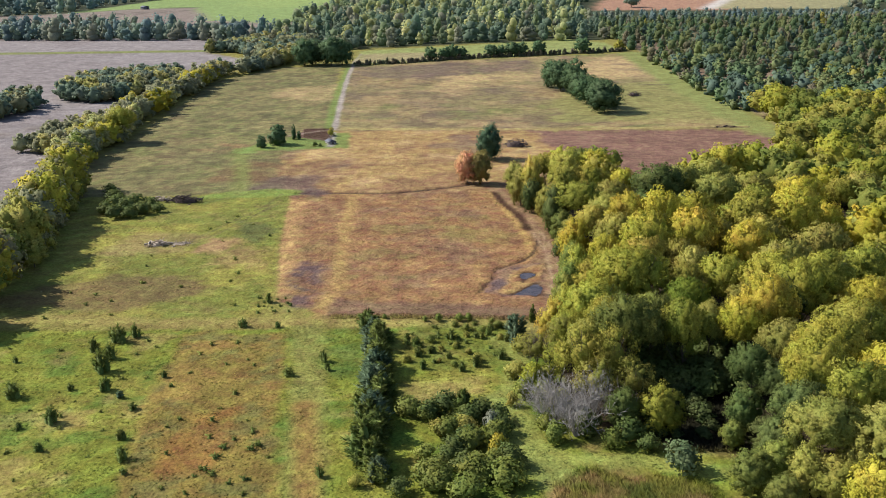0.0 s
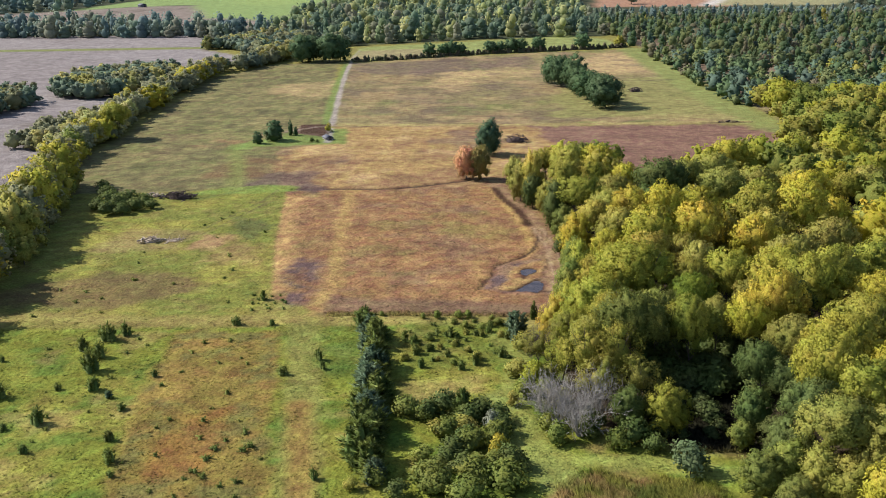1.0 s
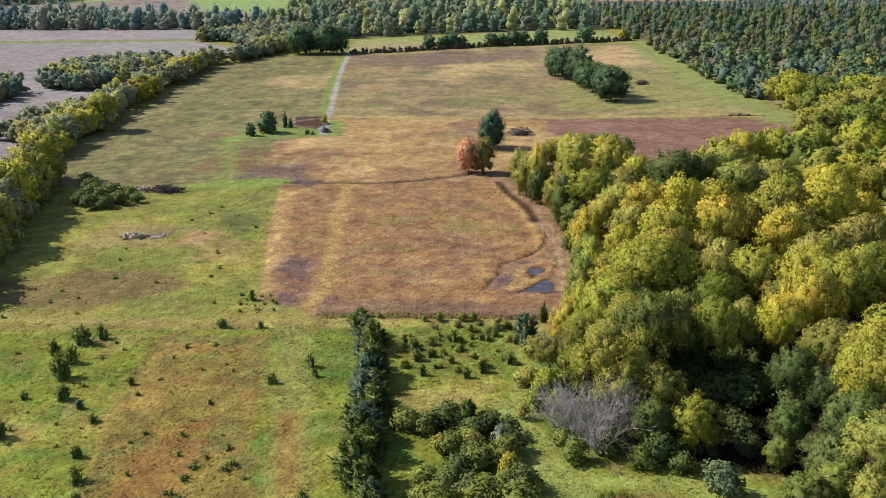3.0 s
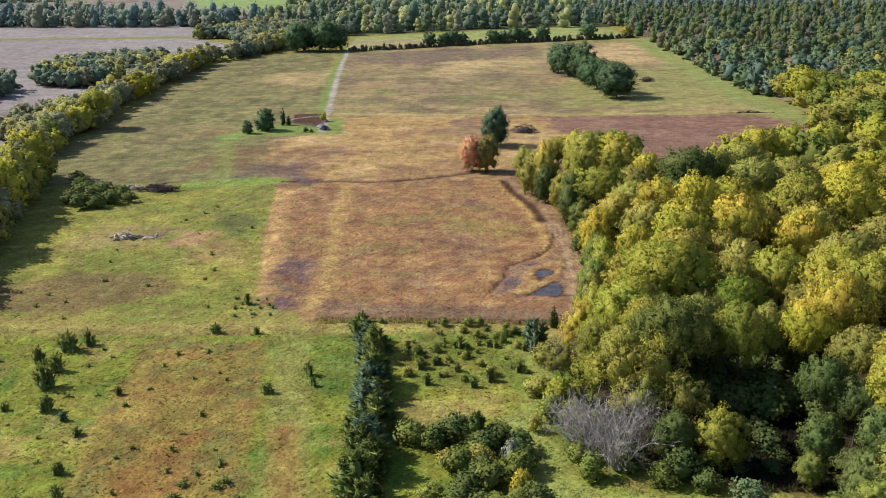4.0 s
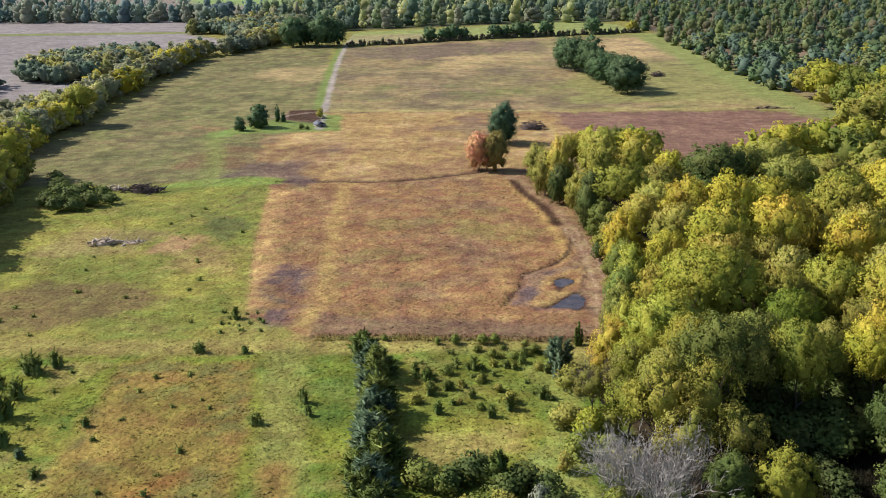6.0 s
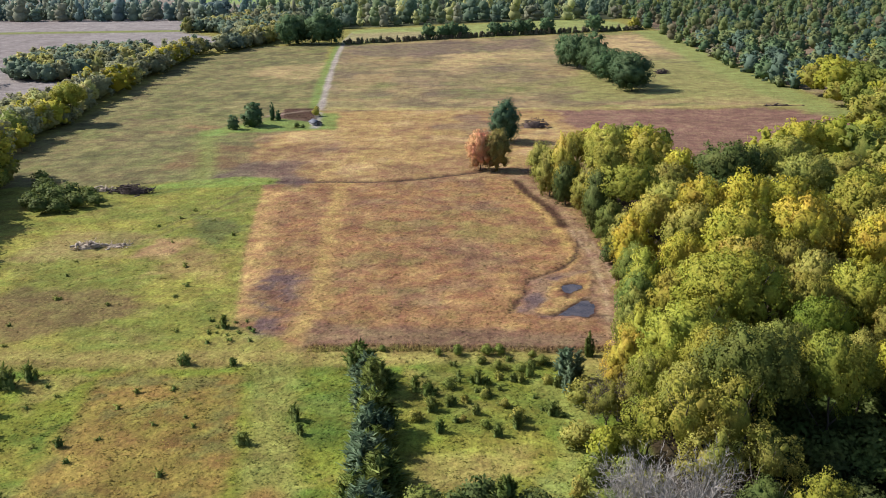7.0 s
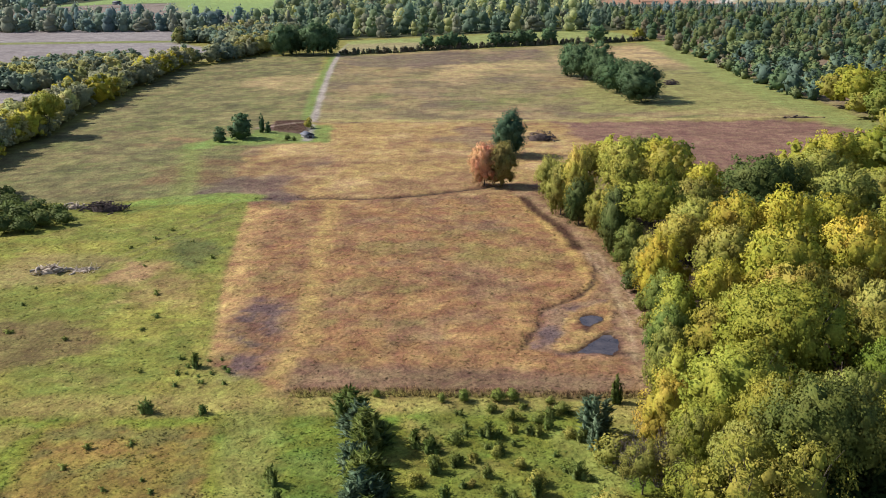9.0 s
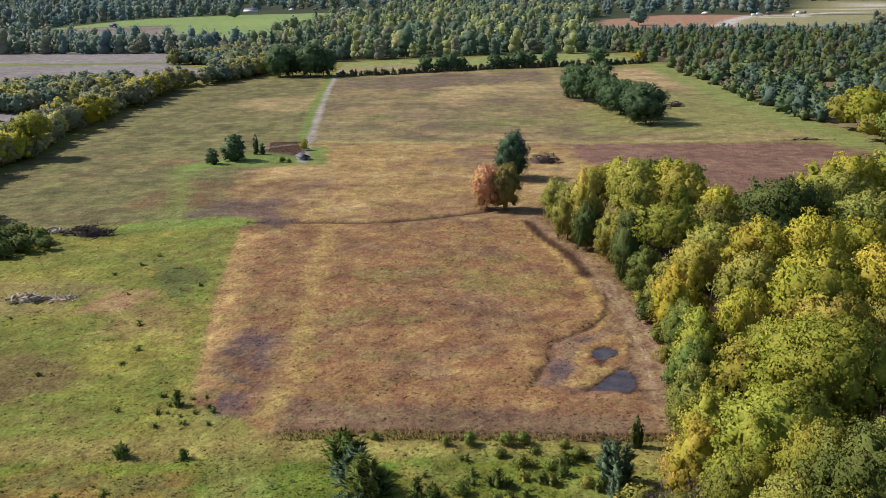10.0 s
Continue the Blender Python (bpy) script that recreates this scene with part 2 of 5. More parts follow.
    lay(stroke([(97, 560), (98, 437), (101, 354), (105, 306)], 14, 3, 1.5, 22), tone(142, 148, 76))
    lay(field([(-32, 364), (-6, 366), (-8, 380), (-30, 380)], 3, 5, 154, 10) * streaks(8, 0.4, 0.6, 155), tone(112, 96, 78), 0.7)
    lay(stroke([(98, 437), (60, 440), (10, 428)], 1.2, 0.5, 0.4), MAUVE, 0.5)
    lay(field([(70, 352), (98, 352), (98, 340), (60, 344)], 3, 3, 23), tone(168, 150, 92), 0.6)
    # gold meadow round the lone trees
    mid = field([(-42, 337), (30, 336), (36, 300), (20, 246), (-44, 247), (-47, 262), (-52, 284), (-54, 302), (-40, 306)], 2, 3, 24)
    lay(mid, tone(176, 142, 84))
    lay(mid * spots(14, 0.48, 0.62, 25), BROWN, 0.85)
    lay(mid * spots(8, 0.52, 0.7, 26), STRAW, 0.5)
    lay(mid * spots(18, 0.6, 0.7, 27), MAUVE, 0.5)
    lay(field([(-68, 262), (-40, 260), (-36, 284), (-66, 288)], 4, 6, 28, 12) * (0.3 + 0.7 * streaks(7, 0.38, 0.58, 145)), tone(128, 94, 64), 0.95)
    lay(field([(-58, 250), (-38, 250), (-36, 268), (-50, 270)], 3, 4, 29, 8), MAUVE, 0.7)
    # ploughed strip behind the woods
    plough = field([(24, 333), (96, 331), (104, 306), (110, 250), (24, 250), (30, 300)], 4.0, 6.0, 30, 12)
    lay(plough, PLOUGH)
    lay(plough * spots(12, 0.5, 0.7, 32), tone(158, 122, 98), 0.6)
    lay(plough * streaks(7, 0.55, 0.68, 146), tone(120, 88, 76), 0.5)
    lay(stroke([(-40, 340), (20, 335), (98, 335)], 4, 1, 0.8, 33), tone(176, 158, 92), 0.85)
    lay(stroke([(-40, 337), (20, 332.5), (98, 332)], 1.0, 0.6, 0.4, 33), MAUVE, 0.5)
    lay(stroke([(82, 334), (98, 334.5)], 1.6, 0.6, 0.4), tone(70, 60, 45), 0.9)
    # brown field in the middle
    square = [(-33, 168), (-22, 160), (17, 158.5), (21, 200), (12, 236), (9, 250), (-44, 247), (-38, 200)]
    main = field(square, 0.9, 0.8, 34, 4)
    lay(main, tone(162, 119, 74))
    lay(main * spots(16, 0.45, 0.62, 35), tone(152, 110, 74), 0.8)
    lay(main * spots(6, 0.5, 0.68, 36), tone(180, 142, 90), 0.3)
    lay(main * streaks(2.4, 0.5, 0.64, 148), tone(184, 146, 96), 0.4)
    lay(main * streaks(2.0, 0.52, 0.66, 142), tone(118, 92, 74), 0.4)
    lay(main * spots(10, 0.52, 0.66, 37), tone(136, 108, 86), 0.4)
    lay(main * spots(7, 0.6, 0.72, 39), tone(142, 130, 70), 0.45)
    lay(field([(-2, 216), (10, 214), (9, 204), (-4, 206)], 3, 3, 149, 6), tone(158, 138, 70), 0.5)
    lay(field([(-10, 234), (6, 230), (5, 223), (-9, 227)], 3, 3, 150, 6) * streaks(5, 0.36, 0.58, 152), tone(130, 104, 90), 0.6)
    lay(main * stroke([(-34, 174), (-38, 200), (-43, 240)], 7, 1.5, 1.2, 38), tone(196, 156, 94), 0.85)
    lay(stroke([(-23.4, 160), (-22.9, 175), (-25.4, 210), (-26.6, 246)], 3.2, 1.2, 0.9, 42), tone(186, 150, 84), 0.75)
    lay(field([(-33, 177), (-27, 172), (-26, 187), (-31, 192), (-34, 186)], 2, 2, 43, 5) * (0.3 + 0.7 * spots(2.2, 0.4, 0.58, 169)), tone(108, 86, 86), 0.9)
    lay(field([(-31, 163), (-26, 163), (-26, 172), (-32, 172)], 2, 2, 44, 5) * (0.3 + 0.7 * spots(2.2, 0.4, 0.58, 169)), tone(108, 86, 86), 0.9)
    lay(field([(-23, 160), (15, 158.5), (16, 163), (-22, 168)], 2, 1.5, 45, 6), tone(134, 106, 82), 0.8)
    lay(stroke([(-23, 159.5), (17, 158)], 1.5, 0.8, 0.8, 46), tone(120, 98, 64), 0.7)
    lay(stroke([(-42, 248.5), (-16, 248), (3, 256)], 1.5, 0.5, 0.3, 47), tone(78, 56, 48), 1.0)
    lay(field([(-41, 248), (-36, 243), (-34, 250), (-40, 256)], 2, 2, 48, 5), MAUVE, 0.8)
    # farm track along the woods
    lay(field([(7, 254), (15, 254), (21, 232), (25, 205), (25, 180), (22, 156), (16, 157), (20, 190), (12, 236)], 1.2, 0.8, 141), tone(146, 114, 74))
    TRACK = [(10.2, 251), (11.4, 245), (12.8, 237), (15.0, 228), (17.2, 217), (18.5, 206), (19.2, 195), (18.6, 182), (17.8, 172), (18.2, 160)]
    lay(stroke(TRACK, 3.6, 0.8, 0.5, 49), DIRT, 0.9)
    lay(stroke([(9.0, 247), (9.8, 240), (11.4, 231), (13.4, 221), (14.8, 211), (15.8, 202), (16.0, 196), (14.6, 192)], 2.0, 0.7, 0.5, 50), tone(190, 152, 84), 0.85)
    lay(stroke([(9.8, 247), (10.8, 239.5), (12.4, 233), (14.4, 226), (15.4, 220.6), (16.0, 213)], 2.0, 0.5, 0.5, 51, 3.0), tone(86, 60, 42), 1.0)
    lay(stroke([(17.6, 204), (16.6, 198)] + RUT, 0.85, 0.35, 0.4, 52, 2.0), tone(80, 58, 46), 0.95)
    lay(stroke([(18.8, 210), (20.8, 196), (20.4, 180), (19, 165)], 0.6, 0.35, 0.2, 53), tone(190, 160, 124), 0.8)
    lay(stroke([(17.2, 210), (19, 196), (18.6, 180), (17.4, 168)], 0.6, 0.35, 0.2, 54), tone(190, 160, 124), 0.8)
    mud = field([(8.0, 185), (12.2, 188), (17.4, 189), (16.6, 169.5), (10, 168.5), (5.2, 172), (6.2, 177.2), (7.4, 181.1)], 0.8, 0.7, 55, 3)
    lay(mud, tone(150, 116, 92), 0.85)
    lay(mud * spots(2.2, 0.5, 0.64, 162), tone(116, 92, 90), 0.8)
    lay(field([(7.2, 178.6), (9.4, 179.4), (10.0, 176.4), (8.4, 174.2), (6.6, 176)], 0.6, 0.7, 163, 2), tone(110, 92, 92), 0.75)
    gold = field([(11.2, 183.5), (13.9, 186.0), (17.6, 188.3), (16.3, 178.5), (14.1, 175.6), (12.1, 173.5), (9.9, 170.3), (8.0, 171.4), (10.3, 178.0)], 0.6, 0.7, 164, 2.5)
    lay(gold, tone(186, 148, 88), 0.9)
    lay(gold * spots(2.0, 0.5, 0.64, 56), tone(160, 112, 74), 0.7)
    lay(stroke([(9.8, 168.8), (11.6, 169.2), (13.4, 168.8), (15.0, 169.4)], 1.3, 0.5, 0.5, 151, 2.0), tone(186, 142, 98), 0.8)
    lay(stroke([(15.6, 169.9), (17.8, 169.9)], 0.5, 0.3, 0.2, 165, 2.0), tone(84, 62, 50), 0.8)
    lay(stroke([(8.2, 170.9), (10.4, 170.2)], 0.5, 0.3, 0.2, 166, 2.0), tone(84, 62, 50), 0.7)
    lay(stroke([(18.2, 188.6), (16.4, 178.4)], 0.5, 0.35, 0.3, 167, 2.0), tone(104, 76, 58), 0.7)
    for pond in (POND_A, POND_B):
        lay(step(inside(x, y, pond) + 1.8 * (fbm(x, y, 1.6, 57, 3) - 0.5), -0.75, -0.1), tone(82, 58, 46))
    # green pasture on the west
    west = field([(-100, 158), (-36, 160), (-34, 170), (-39, 200), (-44, 252), (-70, 246), (-102, 246), (-98, 190)], 1.2, 1.0, 58)
    lay(west, tone(142, 144, 48))
    lay(west * spots(20, 0.45, 0.65, 59), tone(120, 126, 46), 0.7)
    lay(west * streaks(3, 0.52, 0.66, 156), tone(170, 152, 80), 0.5)
    lay(west * spots(9, 0.5, 0.66, 60), tone(162, 152, 58), 0.7)
    lay(field([(-68, 244), (-62, 251), (-52, 253.5), (-41, 251), (-41, 246.5), (-56, 245)], 1.5, 2, 61, 7), tone(132, 152, 58), 0.9)
    lay(stroke([(-58, 250), (-61, 270), (-66, 290), (-68, 304)], 4, 2, 1.5, 143), tone(134, 142, 66), 0.75)
    lay(stroke([(-64, 240), (-58, 246), (-52, 252)], 1.2, 0.6, 0.4, 144), tone(104, 112, 56), 0.6)
    lay(field([(-88, 166), (-62, 164), (-46, 172), (-50, 182), (-68, 184), (-80, 178)], 3, 4, 62, 9), tone(124, 98, 66), 0.7)
    lay(field([(-78, 196), (-58, 198), (-56, 210), (-74, 214)], 3, 3, 63, 8), tone(168, 140, 92), 0.5)
    lay(field([(-56, 198), (-50, 198), (-49, 208), (-55, 208)], 2, 1.5, 64, 4), tone(196, 150, 108), 0.7)
    lay(field([(-50, 190), (-40, 186), (-40, 200), (-50, 208)], 3, 4, 65, 7), tone(170, 132, 86), 0.55)
    lay(field([(-50, 210), (-44, 205), (-42, 216), (-50, 222)], 2, 3, 66, 6), tone(92, 98, 58), 0.6)
    lay(stroke([(-60, 205), (-54, 220), (-48, 236), (-46, 248)], 0.7, 0.4, 0.3, 67), tone(120, 108, 66), 0.6)
    lay(stroke([(-57, 205), (-51.5, 220), (-46, 236)], 0.7, 0.4, 0.3, 68), tone(120, 108, 66), 0.6)
    lay(stroke([(-92, 158), (-70, 160), (-50, 157), (-22, 157), (16, 155)], 4, 1.6, 1.0, 69), tone(168, 150, 76), 0.7)
    # rough grass in front
    front = field([(-200, -900), (-200, 155), (-46, 154), (10, 154), (16, 140), (17, 118), (28, 111), (38, 109), (46, 92), (120, -900)], 1.2, 1.0, 70)
    lay(front, tone(131, 138, 32))
    lay(front * spots(12, 0.48, 0.66, 71), tone(156, 150, 50), 0.75)
    lay(front * spots(5, 0.5, 0.66, 72), tone(100, 128, 32), 0.8)
    lay(front * spots(7, 0.56, 0.7, 73), tone(172, 148, 82), 0.5)
    patch = field([(-46, 152), (-29, 152), (-25, 125), (-21, 101), (-20, 60), (-45, 60), (-41, 101), (-45, 128)], 1.5, 1.6, 74, 6)
    lay(patch, tone(144, 124, 50))
    lay(patch * spots(6, 0.48, 0.66, 75), tone(168, 138, 62), 0.7)
    lay(patch * spots(4, 0.55, 0.7, 76), tone(122, 122, 60), 0.7)
    lay(field([(-37, 122), (-31, 124), (-30, 106), (-38, 106)], 2, 2.5, 77, 5), tone(160, 108, 48), 0.6)
    lay(stroke([(-25, 154), (-23, 140), (-20, 118), (-18, 100), (-15, 60)], 5.5, 1.2, 0.8, 78), tone(148, 146, 66), 0.8)
    lay(stroke([(-21.5, 125), (-19, 110), (-17.5, 100), (-15, 60)], 3.4, 1.2, 0.9, 79), tone(170, 134, 62), 0.7)
    lay(field([(6, 150), (8.4, 140), (7.4, 131), (4, 128), (7, 112), (11, 100), (16, 104), (11, 116), (9, 130), (12, 144)], 1.5, 0.9, 80, 5), tone(146, 154, 70), 0.85)
    lay(field([(-8, 132), (4, 134), (4, 128), (-8, 126)], 2, 1.5, 81, 5), tone(170, 150, 80), 0.6)
    lay(field([(13, 106), (20, 106.5), (30, 101.5), (32, 60), (12, 60), (12, 103)], 1.5, 2.2, 82, 4) * (0.35 + 0.65 * spots(3.0, 0.4, 0.6, 168)), tone(160, 128, 80), 0.85)
    lay(stroke([(7, 149), (9.6, 139), (8.6, 130), (8.4, 122), (11, 112), (15, 108.5), (24, 109), (32, 106)], 3.6, 0.8, 0.4, 160), tone(156, 162, 66), 0.85)
    lay(stroke([(9.0, 138), (8.0, 130), (7.7, 122), (10.4, 111.5), (15, 107.6), (24, 108)], 0.4, 0.3, 0.15, 161), tone(112, 118, 54), 0.6)
    lay(field([(-24, 153), (-15, 153), (-14, 138), (-18, 134), (-21, 138)], 1.5, 2.0, 170, 4) * (0.4 + 0.6 * spots(2.5, 0.4, 0.6, 171)), tone(98, 124, 40), 0.75)
    lay(field([(-9, 156), (9, 156), (10, 137), (-9, 137)], 2.0, 2.0, 172, 5) * (0.3 + 0.7 * spots(3.0, 0.42, 0.6, 173)), tone(112, 124, 42), 0.6)
    # drive, its verge and the yard
    lay(stroke([(-45, 341), (-49.8, 400), (-56.5, 512)], 4.2, 1, 0.8, 83), tone(124, 146, 66), 0.8)
    lay(field([(-70, 302), (-66, 312), (-58, 320), (-54, 332), (-37, 332), (-35, 307), (-52, 305)], 1.5, 1.5, 84, 6), tone(124, 144, 62), 0.9)
    lay(field([(-70, 300), (-63, 300), (-66, 310), (-72, 309)], 1.5, 1.5, 85, 4), tone(134, 160, 68), 0.6)
    lay(field([(-54.5, 325), (-42, 318), (-44, 340), (-54, 341)], 0.9, 1.0, 86, 3), tone(112, 82, 72), 0.95)
    lay(stroke([(-43.2, 340), (-45.6, 370), (-48, 400), (-50.6, 436), (-53.6, 482), (-55, 512), (-56, 545), (-56, 580)], 2.0, 0.6, 0.5, 87, 9.0), tone(178, 164, 152))
    lay(stroke([(-42.5, 338), (-48, 336), (-57, 329)], 2.2, 0.5, 0.3, 88), tone(170, 148, 130), 0.8)
    lay(stroke([(-43, 333), (-41.5, 320), (-41, 310)], 2.0, 0.8, 0.5, 89), tone(172, 160, 160), 0.8)
    # strip field beyond the hedge
    lay(field([(-55, 524), (-4, 541), (54, 560), (94, 575), (90, 620), (70, 645), (20, 622), (-58, 592)], 3, 1.5, 90), tone(150, 158, 84))
    lay(field([(-55, 530), (0, 545), (-5, 580), (-56, 575)], 4, 2, 91, 20), tone(168, 146, 108), 0.7)
    # far land: green field, site, rose-brown field, pale road
    lay(field([(-430, 760), (-160, 690), (-120, 800), (-200, 850), (-250, 975), (-265, 1017), (-330, 1010), (-380, 950), (-470, 900)], 5, 3, 93, 30), tone(148, 132, 120))
    lay(field([(-373, 955), (-342, 1168), (-261, 1250), (-105, 1305), (-80, 1165), (-118, 995), (-140, 800), (-210, 844), (-254, 975), (-265, 1014), (-315, 1008)], 4, 3, 92, 50), tone(142, 165, 90))
    lay(field([(-240, 1020), (-180, 1000), (-120, 1100), (-230, 1160)], 20, 15, 97, 60), tone(156, 176, 92), 0.6)
    lay(stroke([(-375, 955), (-315, 1009), (-265, 1016)], 5, 2, 1), tone(84, 74, 66), 0.8)
    for k in range(5):
        lay(stroke([(-330 + 15 * k, 905 + 10 * k), (-318 + 15 * k, 950 + 10 * k)], 4, 2, 1), tone(92, 80, 70), 0.8)
    lay(stroke([(-330, 1335), (-262, 1348), (-101, 1394), (0, 1420)], 26, 6, 3), tone(190, 170, 156))
    lay(field([(118, 895), (144, 1030), (223, 1124), (300, 1104), (350, 1112), (300, 900), (229, 885)], 6, 4, 94, 60), tone(178, 134, 106))
    lay(field([(228, 895), (262, 1005), (300, 1068), (345, 1080), (430, 1080), (330, 880)], 6, 5, 95, 50), tone(166, 160, 112), 0.9)
    lay(field([(345, 1105), (440, 1080), (620, 1200), (600, 1480), (490, 1510)], 6, 5, 98, 60), tone(158, 150, 102))
    lay(stroke([(222, 905), (261, 1007), (296, 1072), (349, 1090), (400, 1130), (507, 1284), (600, 1400)], 13, 3, 1), tone(214, 204, 194))
    lay(stroke([(349, 1085), (338, 1047), (300, 1040)], 10, 3, 1), tone(206, 196, 188))
    # leaf litter under the near woods
    lay(field([(14, 252), (20, 232), (24, 205), (24, 180), (21.5, 160), (18, 145), (16, 135), (16, 121), (24, 114), (28, 113), (36, 113), (40, 92), (120, 92), (230, 330), (150, 332), (108, 304), (86, 266), (56, 238), (40, 234), (38, 252)], 1.2, 0.8, 99), tone(76, 64, 46))
    # hollow in the woods: its deep shade is painted as darker ground
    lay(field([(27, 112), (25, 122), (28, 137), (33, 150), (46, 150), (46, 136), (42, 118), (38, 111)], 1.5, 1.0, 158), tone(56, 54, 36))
    # ground under the eastern woods
    lay(field([(104, 552), (105, 437), (110, 354), (114, 306), (160, 300), (420, 640), (420, 760), (96, 760)], 3, 2, 96), tone(140, 116, 98), 0.9)
    mottle = 0.55 * wob(3.2, 120) + 0.45 * wob(9.0, 121)
    return c * (1 + 0.12 * mottle * (1 - step(y, 600, 900)))[..., None]


def axis(parts):
    out = []
    for lo, hi, d in parts:
        out += list(np.arange(lo, hi, d))
    return np.array(out + [parts[-1][1]])


def build_ground():
    xs = axis([(-4000, -1000, 500), (-1000, -400, 60), (-400, -150, 8), (-150, -100, 2.2), (-100, -60, 1.1), (-60, 30, 0.65), (30, 110, 1.6), (110, 400, 9), (400, 1000, 60), (1000, 4000, 500)])
    ys = axis([(-800, 0, 200), (0, 90, 6), (90, 190, 0.65), (190, 260, 1.0), (260, 360, 1.7), (360, 570, 3.0), (570, 720, 6), (720, 1300, 14), (1300, 4900, 150)])
    gx, gy = np.meshgrid(xs, ys)
    verts = np.stack([gx, gy, ground_z(gx, gy)], -1).reshape(-1, 3)
    w, h = len(xs), len(ys)
    i = (np.arange(h - 1)[:, None] * w + np.arange(w - 1)[None]).ravel()
    faces = np.stack([i, i + 1, i + w + 1, i + w], -1)
    mesh = build_mesh("ground", [(verts, faces)], SOIL, ground_colour(gx, gy).reshape(-1, 3))
    mesh.polygons.foreach_set("use_smooth", np.ones(len(mesh.polygons), bool))
    return tagged(new("ground", mesh), "autumn farmland of dry brown fields and green pasture", "ground", kind="structure")


build_ground()


def level(x, y):
    return float(ground_z(np.array([float(x)]), np.array([float(y)]))[0])


def pond(pts, label):
    cx, cy = sum(p[0] for p in pts) / len(pts), sum(p[1] for p in pts) / len(pts)
    ring = [(cx + 1.35 * (x - cx), cy + 1.35 * (y - cy)) for x, y in pts]
    v = np.array([(x, y, -0.13) for x, y in ring])
    f = np.arange(len(ring))[None]
    ob = new("water", build_mesh("water", [(v, f)], WATER))
    tagged(ob, label, "puddle", kind="structure")


pond(POND_A, "shallow muddy puddle in the brown field beside the track")
pond(POND_B, "small muddy puddle in the brown field")

# ---- plants ----
def icosa():
    g = (1 + 5 ** 0.5) / 2
    v = np.array([(-1, g, 0), (1, g, 0), (-1, -g, 0), (1, -g, 0), (0, -1, g), (0, 1, g), (0, -1, -g), (0, 1, -g), (g, 0, -1), (g, 0, 1), (-g, 0, -1), (-g, 0, 1)]) / (1 + g * g) ** 0.5
    f = np.array([(0, 11, 5), (0, 5, 1), (0, 1, 7), (0, 7, 10), (0, 10, 11), (1, 5, 9), (5, 11, 4), (11, 10, 2), (10, 7, 6), (7, 1, 8), (3, 9, 4), (3, 4, 2), (3, 2, 6), (3, 6, 8), (3, 8, 9), (4, 9, 5), (2, 4, 11), (6, 2, 10), (8, 6, 7), (9, 8, 1)])
    return v, f


def leaf_cards(p, normal, size, rng, slim=0.62):
    """A bent lozenge of leaves at each point."""
    k = len(p)
    t = unit(np.cross(normal, rng.normal(size=(k, 3))))
    b = np.cross(normal, t)
    s = size * rng.uniform(0.6, 1.35, (k, 1))
    v = np.stack([p - t * s, p - b * s * slim + normal * s * 0.15, p + t * s, p + b * s * slim + normal * s * 0.15], 1).reshape(-1, 3)
    return v, np.arange(4 * k).reshape(k, 4)


def tube(path, radii, sides=6):
    path, radii = np.asarray(path, float), np.asarray(radii, float)
    way = unit(np.gradient(path, axis=0))
    side = unit(np.cross(way, np.array([0.31, 0.17, 0.9]) + 0 * way))
    other = np.cross(way, side)
    a = np.linspace(0, 2 * np.pi, sides, endpoint=False)
    ring = side[:, None] * np.cos(a)[None, :, None] + other[:, None] * np.sin(a)[None, :, None]
    v = (path[:, None] + ring * radii[:, None, None]).reshape(-1, 3)
    f = [(i * sides + j, i * sides + (j + 1) % sides, (i + 1) * sides + (j + 1) % sides, (i + 1) * sides + j) for i in range(len(path) - 1) for j in range(sides)]
    return v, np.array(f)


def trunk_mesh(seed, h, base, r, spread, limbs=6):
    rng = np.random.default_rng(seed)
    top = h * 0.8
    zs = np.linspace(-0.3, top, 7)
    bend = np.cumsum(rng.normal(0, 0.12, (7, 2)), 0)
    bend[0] = bend[1] = 0
    blocks = [tube(np.c_[bend, zs], np.linspace(r, r * 0.25, 7), 7)]
    for k in range(limbs):
        z = rng.uniform(base * 0.6, top * 0.75)
        a = k * 2.4 + rng.uniform(-0.4, 0.4)
        start = np.array([np.interp(z, zs, bend[:, 0]), np.interp(z, zs, bend[:, 1]), z])
        reach, rise = spread * rng.uniform(0.5, 0.8), rng.uniform(0.25, 0.5) * h
        u = np.linspace(0, 1, 5)[:, None]
        path = start + np.array([math.cos(a), math.sin(a), 0]) * reach * u + np.array([0, 0, 1]) * rise * u ** 1.3
        path[1:] += rng.normal(0, 0.12, (4, 3))
        blocks.append(tube(path, np.linspace(r * 0.5, r * 0.1, 5), 5))
    return build_mesh("trunk", blocks, BARK)


